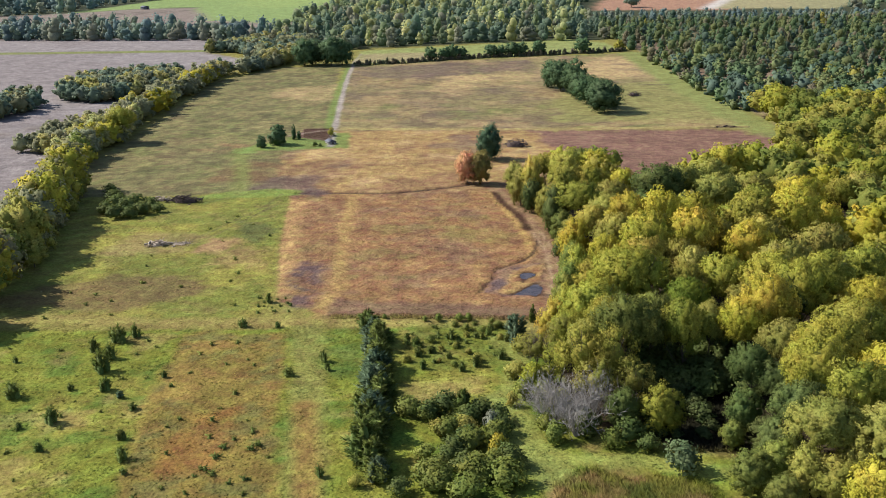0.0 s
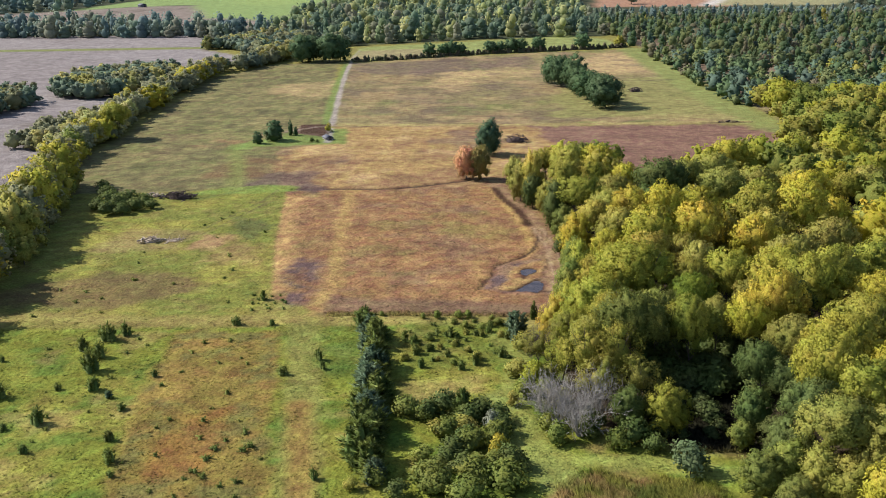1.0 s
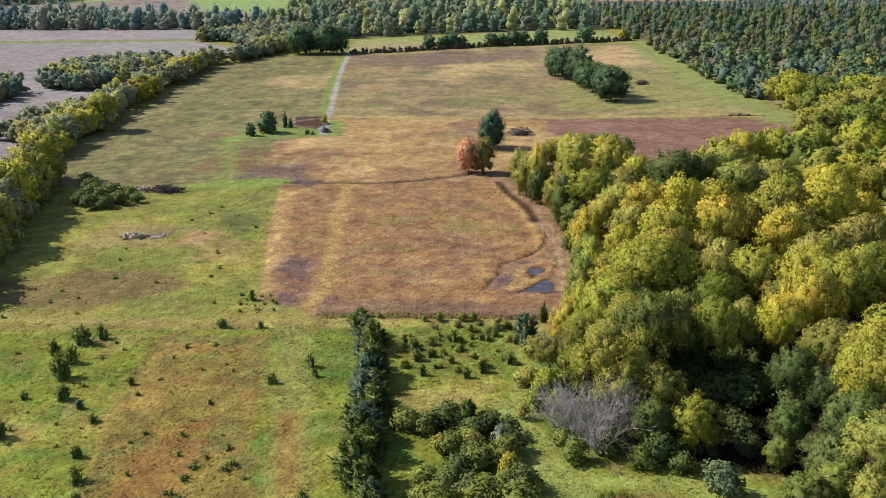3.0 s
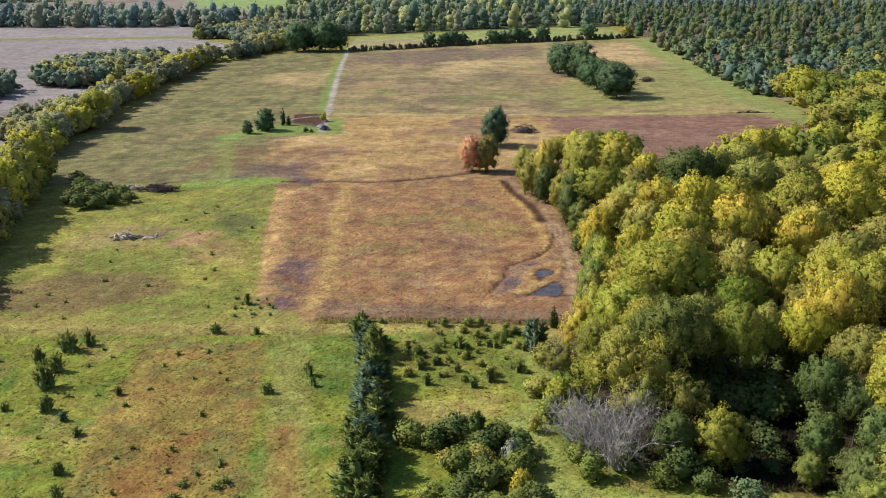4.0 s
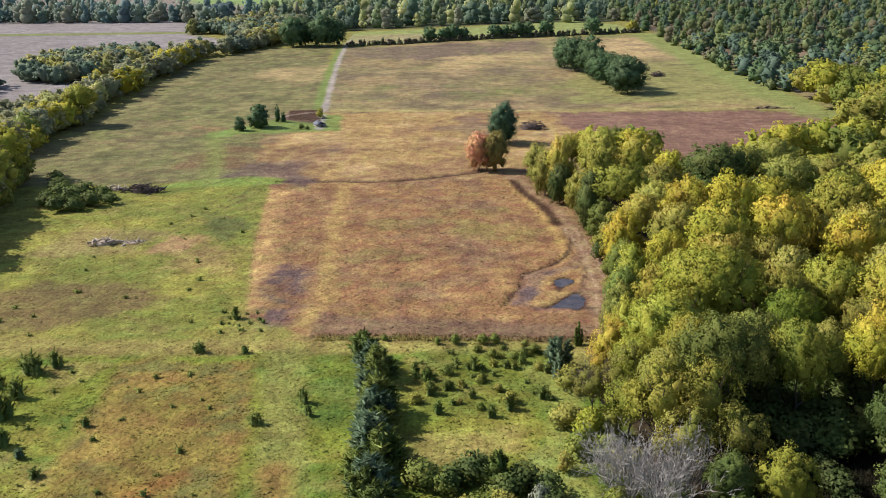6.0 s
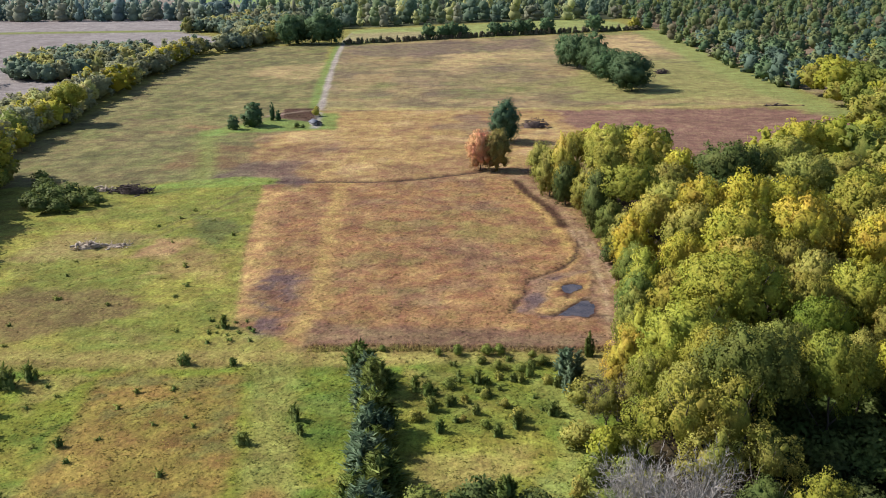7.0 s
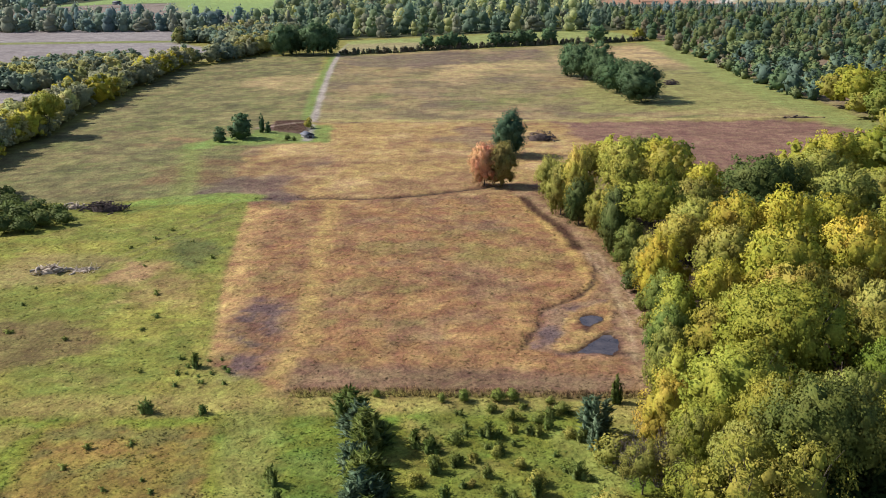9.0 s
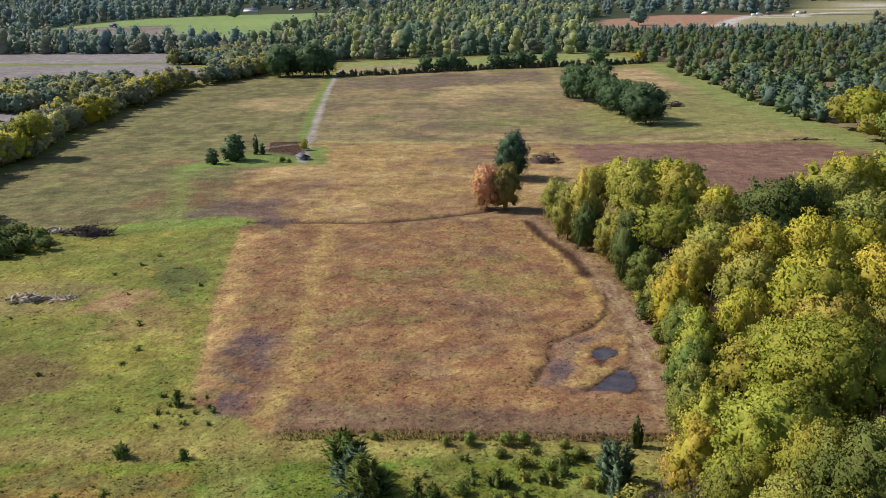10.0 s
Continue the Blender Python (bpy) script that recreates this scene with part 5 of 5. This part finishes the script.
joined_belt([(-121, 362), (-121, 420), (-120, 478)], 5, 2.6, (0.7, 0.95), [(0.2, YELLOW), (0.4, HAZE_YGREEN), (0.4, HAZE_GREY)], "yellowing tree belt beside the ploughed field")
joined_belt([(-119, 482), (-106, 503), (-97, 522), (-95, 560)], 5, 2.6, (0.55, 0.85), [(0.4, HAZE_DEEP), (0.3, HAZE_GREY), (0.3, HAZE_YGREEN)], "green tree belt that runs to the farmstead")
joined_wood([(-168, 412), (-148, 404), (-138, 420), (-128, 452), (-138, 480), (-168, 464), (-174, 437)], 4.6, (0.72, 0.92), [(0.4, HAZE_DEEP), (0.3, HAZE_GREY), (0.3, HAZE_YGREEN)], "yellowing copse on the edge of the ploughed field", LOW)
joined_wood([(-280, 345), (-190, 354), (-172, 366), (-167, 398), (-180, 405), (-210, 402), (-280, 396)], 5.0, (0.7, 0.9), [(0.5, HAZE_DEEP), (0.3, HAZE_GREY), (0.2, HAZE_YGREEN)], "green copse on the edge of the ploughed field", LOW)
joined_belt([(-150, 594), (-125, 606), (-95, 598), (-100, 640)], 6, 1.6, (0.55, 0.85), [(0.4, HAZE_DEEP), (0.3, HAZE_GREY), (0.3, HAZE_YGREEN)], "green trees behind the farmstead")

joined_wood([(-100, 516), (-90, 528), (-86, 560), (-94, 592), (-62, 604), (-118, 652), (-142, 604), (-118, 562)], 5.0, (0.6, 0.95), [(0.45, HAZE_DEEP), (0.3, HAZE_GREY), (0.25, HAZE_YGREEN)], "green trees between the farm drive and the far woods", LOW)
for x, y, h in ((-81, 523, 13.6), (-76, 528, 12.5), (-67, 522, 13.8), (-61.5, 525, 12.6)):
    broadleaf(x, y, h * 1.05, DEEP, SKIRTED, "farmstead trees", 0.98, "beside the farm drive")
broadleaf(-148, 595, 8, GREEN_L, COARSE, "farmstead trees", 1.0, "on the edge of the far field")
for x, y, h, w in ((55, 367.5, 12.2, 1.15), (54.5, 379, 11.4, 1.0), (51, 389, 11.2, 1.0), (49.5, 401, 10.8, 0.9), (49, 417, 14.0, 0.9), (44, 424, 13.2, 0.85), (41, 433, 11.8, 0.85)):
    broadleaf(x, y, h, DEEP, SKIRTED, "meadow grove", w, "in the grove on the meadow")
plant("tree", SKIRTED[1], 9.5, 288, 1.04, 1.0, leafy(88, 112, 84), "dense dark blue-green tree on the dry meadow", "tree", wide=0.84)
plant("tree", SKIRTED[4], 2.6, 257.5, 0.9, 0.0, tone(210, 148, 106, 0.9), "tree with red autumn leaves on the dry meadow", "tree", wide=0.7)
plant("tree", SKIRTED[2], 6.2, 257.0, 0.92, 2.0, tone(158, 138, 72, 0.76), "tree with olive and rust leaves on the dry meadow", "tree", wide=0.72)
broadleaf(-111, 320, 11.5, YGREEN, FINE, "belt trees", 0.9, "in the belt beside the ploughed field")
plant("cedar", YARD_CEDAR[0], -62.8, 308.5, 0.66, 0, DEEP, "dark cedar on the mown yard grass", "cedar", wide=1.1)
plant("cedar", YARD_CEDAR[2], -58.5, 313.5, 1.12, 0, DEEP, "broad dark cedar on the mown yard grass", "cedar", wide=1.25)
plant("cedar", YARD_CEDAR[1], -54.6, 322, 0.82, 1, DEEP, "narrow dark cedar by the old garden plot", "cedar", wide=0.45)
plant("cedar", YARD_CEDAR[0], -52.8, 321, 0.5, 2, DEEP, "small dark cedar by the old garden plot", "cedar", wide=0.7)
shrub(-42.8, 327.5, 3.2, YGREEN, 0.8, "at the end of the drive", "yellow-green"), shrub(-46, 310.5, 1.6, DARK, 1.0, "by the little shed", "dark green"), shrub(-44.2, 309.6, 1.2, DARK, 1.0, "by the little shed", "dark green")
for x, y, h in ((-15, 538, 6.5), (-8, 542, 5.6), (-3.5, 544, 7), (2, 546, 5.5), (18, 551, 6.2), (23, 553, 5.4), (30, 555, 7), (35, 556, 6.6), (45, 559, 7.2), (70, 566, 7.5), (92, 574, 5.5)):
    broadleaf(x, y, h * 1.15, DEEP if x < 80 else YGREEN, COARSE, "hedge trees", 1.15, "in the dark hedge behind the fields")
joined_belt([(-54, 521), (-31, 528), (-4, 541), (25, 551), (54, 559), (96, 572)], 1.6, 0.6, (0.22, 0.36), [(0.6, tone(122, 112, 90, 0.9)), (0.4, tone(112, 116, 84, 0.9))], "dark brown hedge behind the fields", FAR)
broadleaf(-232, 1150, 14, HAZE_DEEP, COARSE, "lone trees", 1.0, "alone in the far green field"), broadleaf(158, 930, 15, HAZE_DEEP, COARSE, "lone trees", 1.1, "alone in the far rose-brown field")

# ---- eastern juniper wood: the nearest as trees, the rest joined ----
JUNI = [(99, 556), (100, 437), (104, 364), (150, 352), (190, 335), (260, 440), (420, 640), (420, 745), (96, 745)]
FK = 0.84


def juniper_tone(rng, x, y):
    glow = 0.14 if abs(y - 440) < 40 and 110 < x < 190 else 0.01
    return pick(rng, [(glow * 0.6, MOSS), (glow * 0.2, tone(164, 122, 84, 0.8)), (0.24, tone(100, 122, 100, FK)), (0.3, tone(102, 122, 80, FK)), (0.3, tone(128, 136, 82, FK)), (0.16, tone(136, 128, 100, FK))])


def scrub_keep(x, y):
    thin = float(fbm(np.array([x]), np.array([y]), 45.0, 140)[0])
    return thin < 0.62 - 0.12 * (y > 540) or RNG.random() < 0.25


spots_j = sorted(scatter(JUNI, 5.0, 9000, RNG, scrub_keep), key=lambda q: q[1] + abs(q[0] - 100) * 0.6)
for x, y in spots_j[:250]:
    plant("juniper", JUNIPER[int(RNG.integers(4))], x, y, RNG.uniform(0.55, 1.35), RNG.uniform(0, 6), vary(juniper_tone(RNG, x, y), RNG), "blue-green juniper in the scrub woodland", "juniper", "scrub junipers", RNG.uniform(1.0, 1.35))
rest = spots_j[250:]
far_wood(rest, [vary(juniper_tone(RNG, x, y), RNG) for x, y in rest], RNG.uniform(0.5, 1.1, len(rest)), "scrub woodland of junipers and bare brush", RNG, "scrub_wood")

# distant foliage lifted and blued: the haze is in these base colours
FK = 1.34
FAR_HAZE_MIX = [(0.36, tone(94, 110, 90, FK)), (0.3, tone(116, 126, 90, FK)), (0.2, tone(150, 150, 98, FK)), (0.14, tone(122, 122, 100, FK))]
BLUE_HAZE_MIX = [(0.5, tone(98, 116, 112, FK)), (0.3, tone(114, 126, 108, FK)), (0.2, tone(122, 124, 106, FK))]


def wood_patch(poly, gap, tries, label, mix=FAR_HAZE_MIX, size=(1.0, 1.65)):
    pl = scatter(poly, gap, tries, RNG)
    far_wood(pl, [vary(pick(RNG, mix), RNG) for _ in pl], RNG.uniform(*size, len(pl)), label, RNG)


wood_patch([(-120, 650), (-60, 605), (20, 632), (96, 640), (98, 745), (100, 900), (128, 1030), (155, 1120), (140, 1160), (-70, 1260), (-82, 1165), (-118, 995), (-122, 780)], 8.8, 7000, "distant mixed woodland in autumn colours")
wood_patch([(-470, 706), (-277, 684), (-125, 662), (-122, 690), (-170, 700), (-258, 738), (-470, 775)], 6.4, 3500, "distant dark belt of trees behind the grey field", BLUE_HAZE_MIX, (1.1, 1.5))
wood_patch([(98, 770), (200, 760), (290, 745), (470, 720), (480, 770), (290, 800), (225, 810), (110, 815)], 6.4, 3000, "dark tree belt behind the junipers", BLUE_HAZE_MIX, (0.65, 0.85))
wood_patch([(-900, 800), (-480, 880), (-378, 962), (-347, 1172), (-264, 1262), (-264, 1340), (-330, 1320), (-420, 1500), (-1000, 1500)], 15, 5000, "haze-blued woods on the western skyline", BLUE_HAZE_MIX, (1.3, 2.1))
wood_patch([(-264, 1400), (-101, 1420), (0, 1440), (150, 1135), (355, 1146), (480, 1520), (700, 1500), (900, 1900), (-900, 1900), (-420, 1500)], 24, 6000, "woods near the horizon", BLUE_HAZE_MIX, (1.5, 2.2))
wood_patch([(-70, 1265), (-85, 1400), (0, 1430), (145, 1165)], 12, 800, "woods behind the far green field", FAR_HAZE_MIX, (1.1, 1.6))
wood_patch([(-900, 1900), (900, 1900), (1500, 3600), (-1600, 3600)], 75, 6000, "woods on the horizon", BLUE_HAZE_MIX, (4.0, 6.0))
wood_patch([(480, 720), (800, 800), (900, 1300), (620, 1180), (440, 1075), (330, 870), (480, 830)], 13, 2500, "woodland beyond the pale road", FAR_HAZE_MIX)


# ---- heaps of logs and brush ----
def brush_heap(x, y, long, deep, high, logs, material, turn, label, category="brush heap"):
    rng = np.random.default_rng(int(abs(x * 13 + y)))
    root = new("brush_heap")
    root.matrix_world = Matrix.Translation((x, y, level(x, y) - 0.1)) @ Matrix.Rotation(turn, 4, "Z")
    tagged(root, label, category)
    for k in range(logs):
        u, w = rng.normal(0, 0.3), rng.normal(0, 0.3)
        top = max(0.1, high * (1 - 1.2 * (u * u + w * w)) * rng.uniform(0.3, 1.0))
        a, tilt, n = rng.uniform(0, 6.28), rng.uniform(-0.25, 0.35), rng.uniform(0.8, 2.2)
        way = np.array([math.cos(a), math.sin(a), tilt]) * n / 2
        mid = np.array([u * long, w * deep, top])
        side = rng.normal(0, 0.12, 3)
        r = rng.uniform(0.09, 0.24)
        log = new("log", build_mesh("log", [tube([mid - way, mid - way * 0.3 + side, mid + way * 0.4 + side, mid + way], [r, r * 0.9, r * 0.75, r * 0.45], 6)], material))
        log.parent = root
    sticks = []
    for k in range(int(logs * 9)):
        u, w = rng.uniform(-0.55, 0.55), rng.uniform(-0.55, 0.55)
        if u * u + w * w > 0.3:
            continue
        mid = np.array([u * long, w * deep, max(0.05, high * (1 - 3.0 * (u * u + w * w)))])
        way = unit(rng.normal(0, 1, 3) * np.array([1, 1, 0.45])) * rng.uniform(0.4, 1.1)
        sticks.append(tube([mid - way, mid + rng.normal(0, 0.08, 3), mid + way], [0.05, 0.04, 0.015], 3))
    iv, jf = icosa()
    sticks.append((iv * np.array([long * 0.42, deep * 0.45, high * 0.85]) * (1 + rng.normal(0, 0.08, (12, 1))), jf))
    brush = new("brush", build_mesh("brush", sticks, material))
    brush.parent = root
    return root


brush_heap(-69.5, 240.8, 8.0, 2.8, 1.9, 26, DEAD_WOOD, 0.05, "long heap of dark rotting logs on the pasture")
brush_heap(-76, 243.0, 6.0, 2.0, 0.9, 10, PALE_WOOD, 0.1, "low heap of grey branches beside dark bushes")
brush_heap(-65.5, 203.4, 4.0, 2.4, 1.2, 14, PALE_WOOD, 0.3, "heap of bleached branches on the pasture")
brush_heap(-61.0, 204.4, 5.0, 2.2, 0.4, 9, PALE_WOOD, 0.2, "scattered bleached branches on the pasture")
brush_heap(18.5, 306.5, 8.0, 4.0, 2.4, 16, DEAD_WOOD, 0.0, "domed dark brush heap on the dry meadow")
brush_heap(72.5, 406, 5.5, 3.0, 1.8, 12, DEAD_WOOD, 0.2, "dark brush heap beside the grove")
brush_heap(92, 334.4, 9.0, 1.0, 0.6, 8, DEAD_WOOD, 0.03, "line of dark brush on the field boundary")


# ---- shed, barns and vehicles ----
def box_block(x0, x1, y0, y1, z0, z1):
    v = np.array([(x, y, z) for z in (z0, z1) for y in (y0, y1) for x in (x0, x1)], float)
    f = np.array([(0, 2, 3, 1), (4, 5, 7, 6), (0, 1, 5, 4), (2, 6, 7, 3), (0, 4, 6, 2), (1, 3, 7, 5)])
    return v, f


def part(name, blocks, material, parent, label=""):
    ob = new(name, build_mesh(name, blocks, material))
    ob.parent = parent
    return tagged(ob, label)


def gable_block(w, d, z0, z1, over=0.25, thick=0.1):
    """A pitched roof of two slabs, ridge along y."""
    a, b = w / 2 + over, d / 2 + over
    low = z0 - over * (z1 - z0) / (w / 2)
    blocks = []
    for s in (-1, 1):
        v = np.array([(0, -b, z1), (0, b, z1), (s * a, b, low), (s * a, -b, low), (0, -b, z1 + thick), (0, b, z1 + thick), (s * a, b, low + thick), (s * a, -b, low + thick)])
        f = np.array([(0, 1, 2, 3), (7, 6, 5, 4), (0, 4, 5, 1), (1, 5, 6, 2), (2, 6, 7, 3), (3, 7, 4, 0)])
        blocks.append((v, f))
    return blocks


def shed(x, y, w, d, h, rise, turn, label, name="shed", wall=None, roof=None):
    root = new(name)
    root.matrix_world = Matrix.Translation((x, y, level(x, y))) @ Matrix.Rotation(turn, 4, "Z")
    tagged(root, label, name)
    part("wall", [box_block(-w / 2, w / 2, -d / 2, d / 2, -0.3, h)], wall or SHED_WALL, root)
    part("roof", gable_block(w, d, h, h + rise), roof or SHED_ROOF, root, "grey metal roof")
    part("door", [box_block(-0.12 * w, 0.22 * w, -d / 2 - 0.04, -d / 2 - 0.005, 0, h * 0.85)], DEAD_WOOD, root, "dark wooden door")
    return root


shed(-41.4, 314.5, 2.4, 3.4, 0.75, 0.55, 0.5, "low collapsed shed with a grey sheet-metal roof")
shed(-252, 1352, 8, 18, 3.0, 1.5, 1.4, "long white farm building beside the far road", "barn", WHITE_PAINT)
shed(-312, 1000, 5, 7, 2.4, 1.0, 1.0, "grey building at the edge of the far earthworks", "barn", SHED_ROOF)


def truck(x, y, turn, paint, label):
    root = new("truck")
    root.matrix_world = Matrix.Translation((x, y, level(x, y))) @ Matrix.Rotation(turn, 4, "Z")
    tagged(root, label, "truck")
    part("body", [box_block(-3.4, 1.0, -1.1, 1.1, 0.9, 2.9)], paint, root)
    part("cab", [box_block(1.1, 2.7, -1.0, 1.0, 0.7, 2.3)], paint, root)
    part("hood", [box_block(2.7, 3.7, -0.95, 0.95, 0.7, 1.5)], paint, root)
    for wx in (-2.3, 2.4):
        for wy in (-1.05, 1.05):
            part("wheel", [tube([(wx, wy - 0.15, 0.45), (wx, wy, 0.45), (wx, wy + 0.15, 0.45)], [0.42, 0.45, 0.42], 10)], RUBBER, root)


RUBBER = plain_material("rubber", (0.03, 0.03, 0.03), 0.8)
DARK_PAINT = plain_material("dark_paint", (0.08, 0.09, 0.1), 0.5)
for k, (x, y) in enumerate(((296, 1062), (306, 1080), (318, 1088), (330, 1050), (352, 1102), (360, 1110), (262, 1120), (-205, 1376), (-175, 1384), (-140, 1392), (-120, 1396))):
    truck(x, y, 0.4 * k, WHITE_PAINT if k % 3 != 2 else DARK_PAINT, ("white" if k % 3 != 2 else "dark") + " truck parked beside the far road")

# ---- grass ----
def grass(name, poly, count, height, width, blades, seed, label, tint=1.0, flat=1.0, ragged=0.0):
    rng = np.random.default_rng(seed)
    xs, ys = [p[0] for p in poly], [p[1] for p in poly]
    x, y = rng.uniform(min(xs), max(xs), count), rng.uniform(min(ys), max(ys), count)
    ok = (inside(x, y, poly) + ragged * (fbm(x, y, 3.5, seed + 9, 3) - 0.5) > 0) & (inside(x, y, POND_A) < -0.5) & (inside(x, y, POND_B) < -0.5)
    x, y = x[ok], y[ok]
    n = len(x)
    base = np.c_[x, y, ground_z(x, y) - 0.03]
    lush = fbm(x, y, 4.0, seed + 3)
    h = height * rng.uniform(0.5, 1.4, n) * (0.5 + lush)
    colour = ground_colour(x, y) * rng.uniform(0.78, 1.2, (n, 1)) * tint
    a = rng.uniform(0, 6.28, (n, blades))
    reach = h[:, None] * rng.uniform(0.3, 0.9, (n, blades)) * flat
    out = np.stack([np.cos(a), np.sin(a), 0 * a], -1)
    side = np.stack([-np.sin(a), np.cos(a), 0 * a], -1) * width * rng.uniform(0.6, 1.4, (n, blades, 1))
    foot = base[:, None] + out * 0.06
    tip = foot + out * reach[..., None] + np.array([0, 0, 1]) * (h[:, None] * rng.uniform(0.6, 1.1, (n, blades)))[..., None]
    v = np.stack([foot - side, foot + side, tip], 2).reshape(-1, 3)
    f = np.arange(len(v)).reshape(-1, 3)
    down = np.cross(v[1::3] - v[0::3], v[2::3] - v[0::3])[:, 2] < 0
    f[down] = f[down][:, ::-1]
    t = np.repeat(colour, blades * 3, 0)
    soft = unit(np.repeat(out.reshape(-1, 3), 3, 0) * 0.35 + np.array([0, 0, 1.0]))
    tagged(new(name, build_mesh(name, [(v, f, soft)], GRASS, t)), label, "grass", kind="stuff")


grass("meadow_grass", [(-85, 92), (34, 92), (16, 158), (-98, 158)], 40000, 0.1, 0.14, 3, 901, "tufts of rough green and straw-coloured grass", 0.98, 3.2)
grass("pasture_grass", [(-98, 158), (18, 158), (22, 210), (10, 250), (-105, 250)], 26000, 0.07, 0.22, 3, 902, "tufts of dry brown and green field grass", 1.04, 5.0)
grass("weed_stand", [(12.8, 106.6), (17.3, 107.4), (21.2, 105.4), (26, 104.2), (30.5, 102), (32, 92), (12, 92), (12, 103)], 5200, 0.75, 0.06, 5, 903, "stand of tall tawny weeds by the mown path", 1.2, 1.0, 7.0)
grass("field_edge_grass", [(-22, 161), (17, 159.4), (17, 157.6), (-22, 158.6)], 2000, 0.4, 0.07, 4, 904, "tall brown grass along the field edge", 1.3)
grass("plot_weeds", [(-54, 340), (-45, 341), (-42, 321), (-52, 325)], 1800, 0.16, 0.12, 4, 905, "rank brown weeds on the old garden plot", 1.0)
# added over the hollow's lit soil; takes the shade-darkened ground colour, tinted down
grass("undergrowth", [(28, 111), (25, 119), (28, 128), (37, 129), (40, 126), (37, 111)], 2600, 0.5, 0.12, 4, 906, "undergrowth with the shade of the woods in its colour", 0.8)
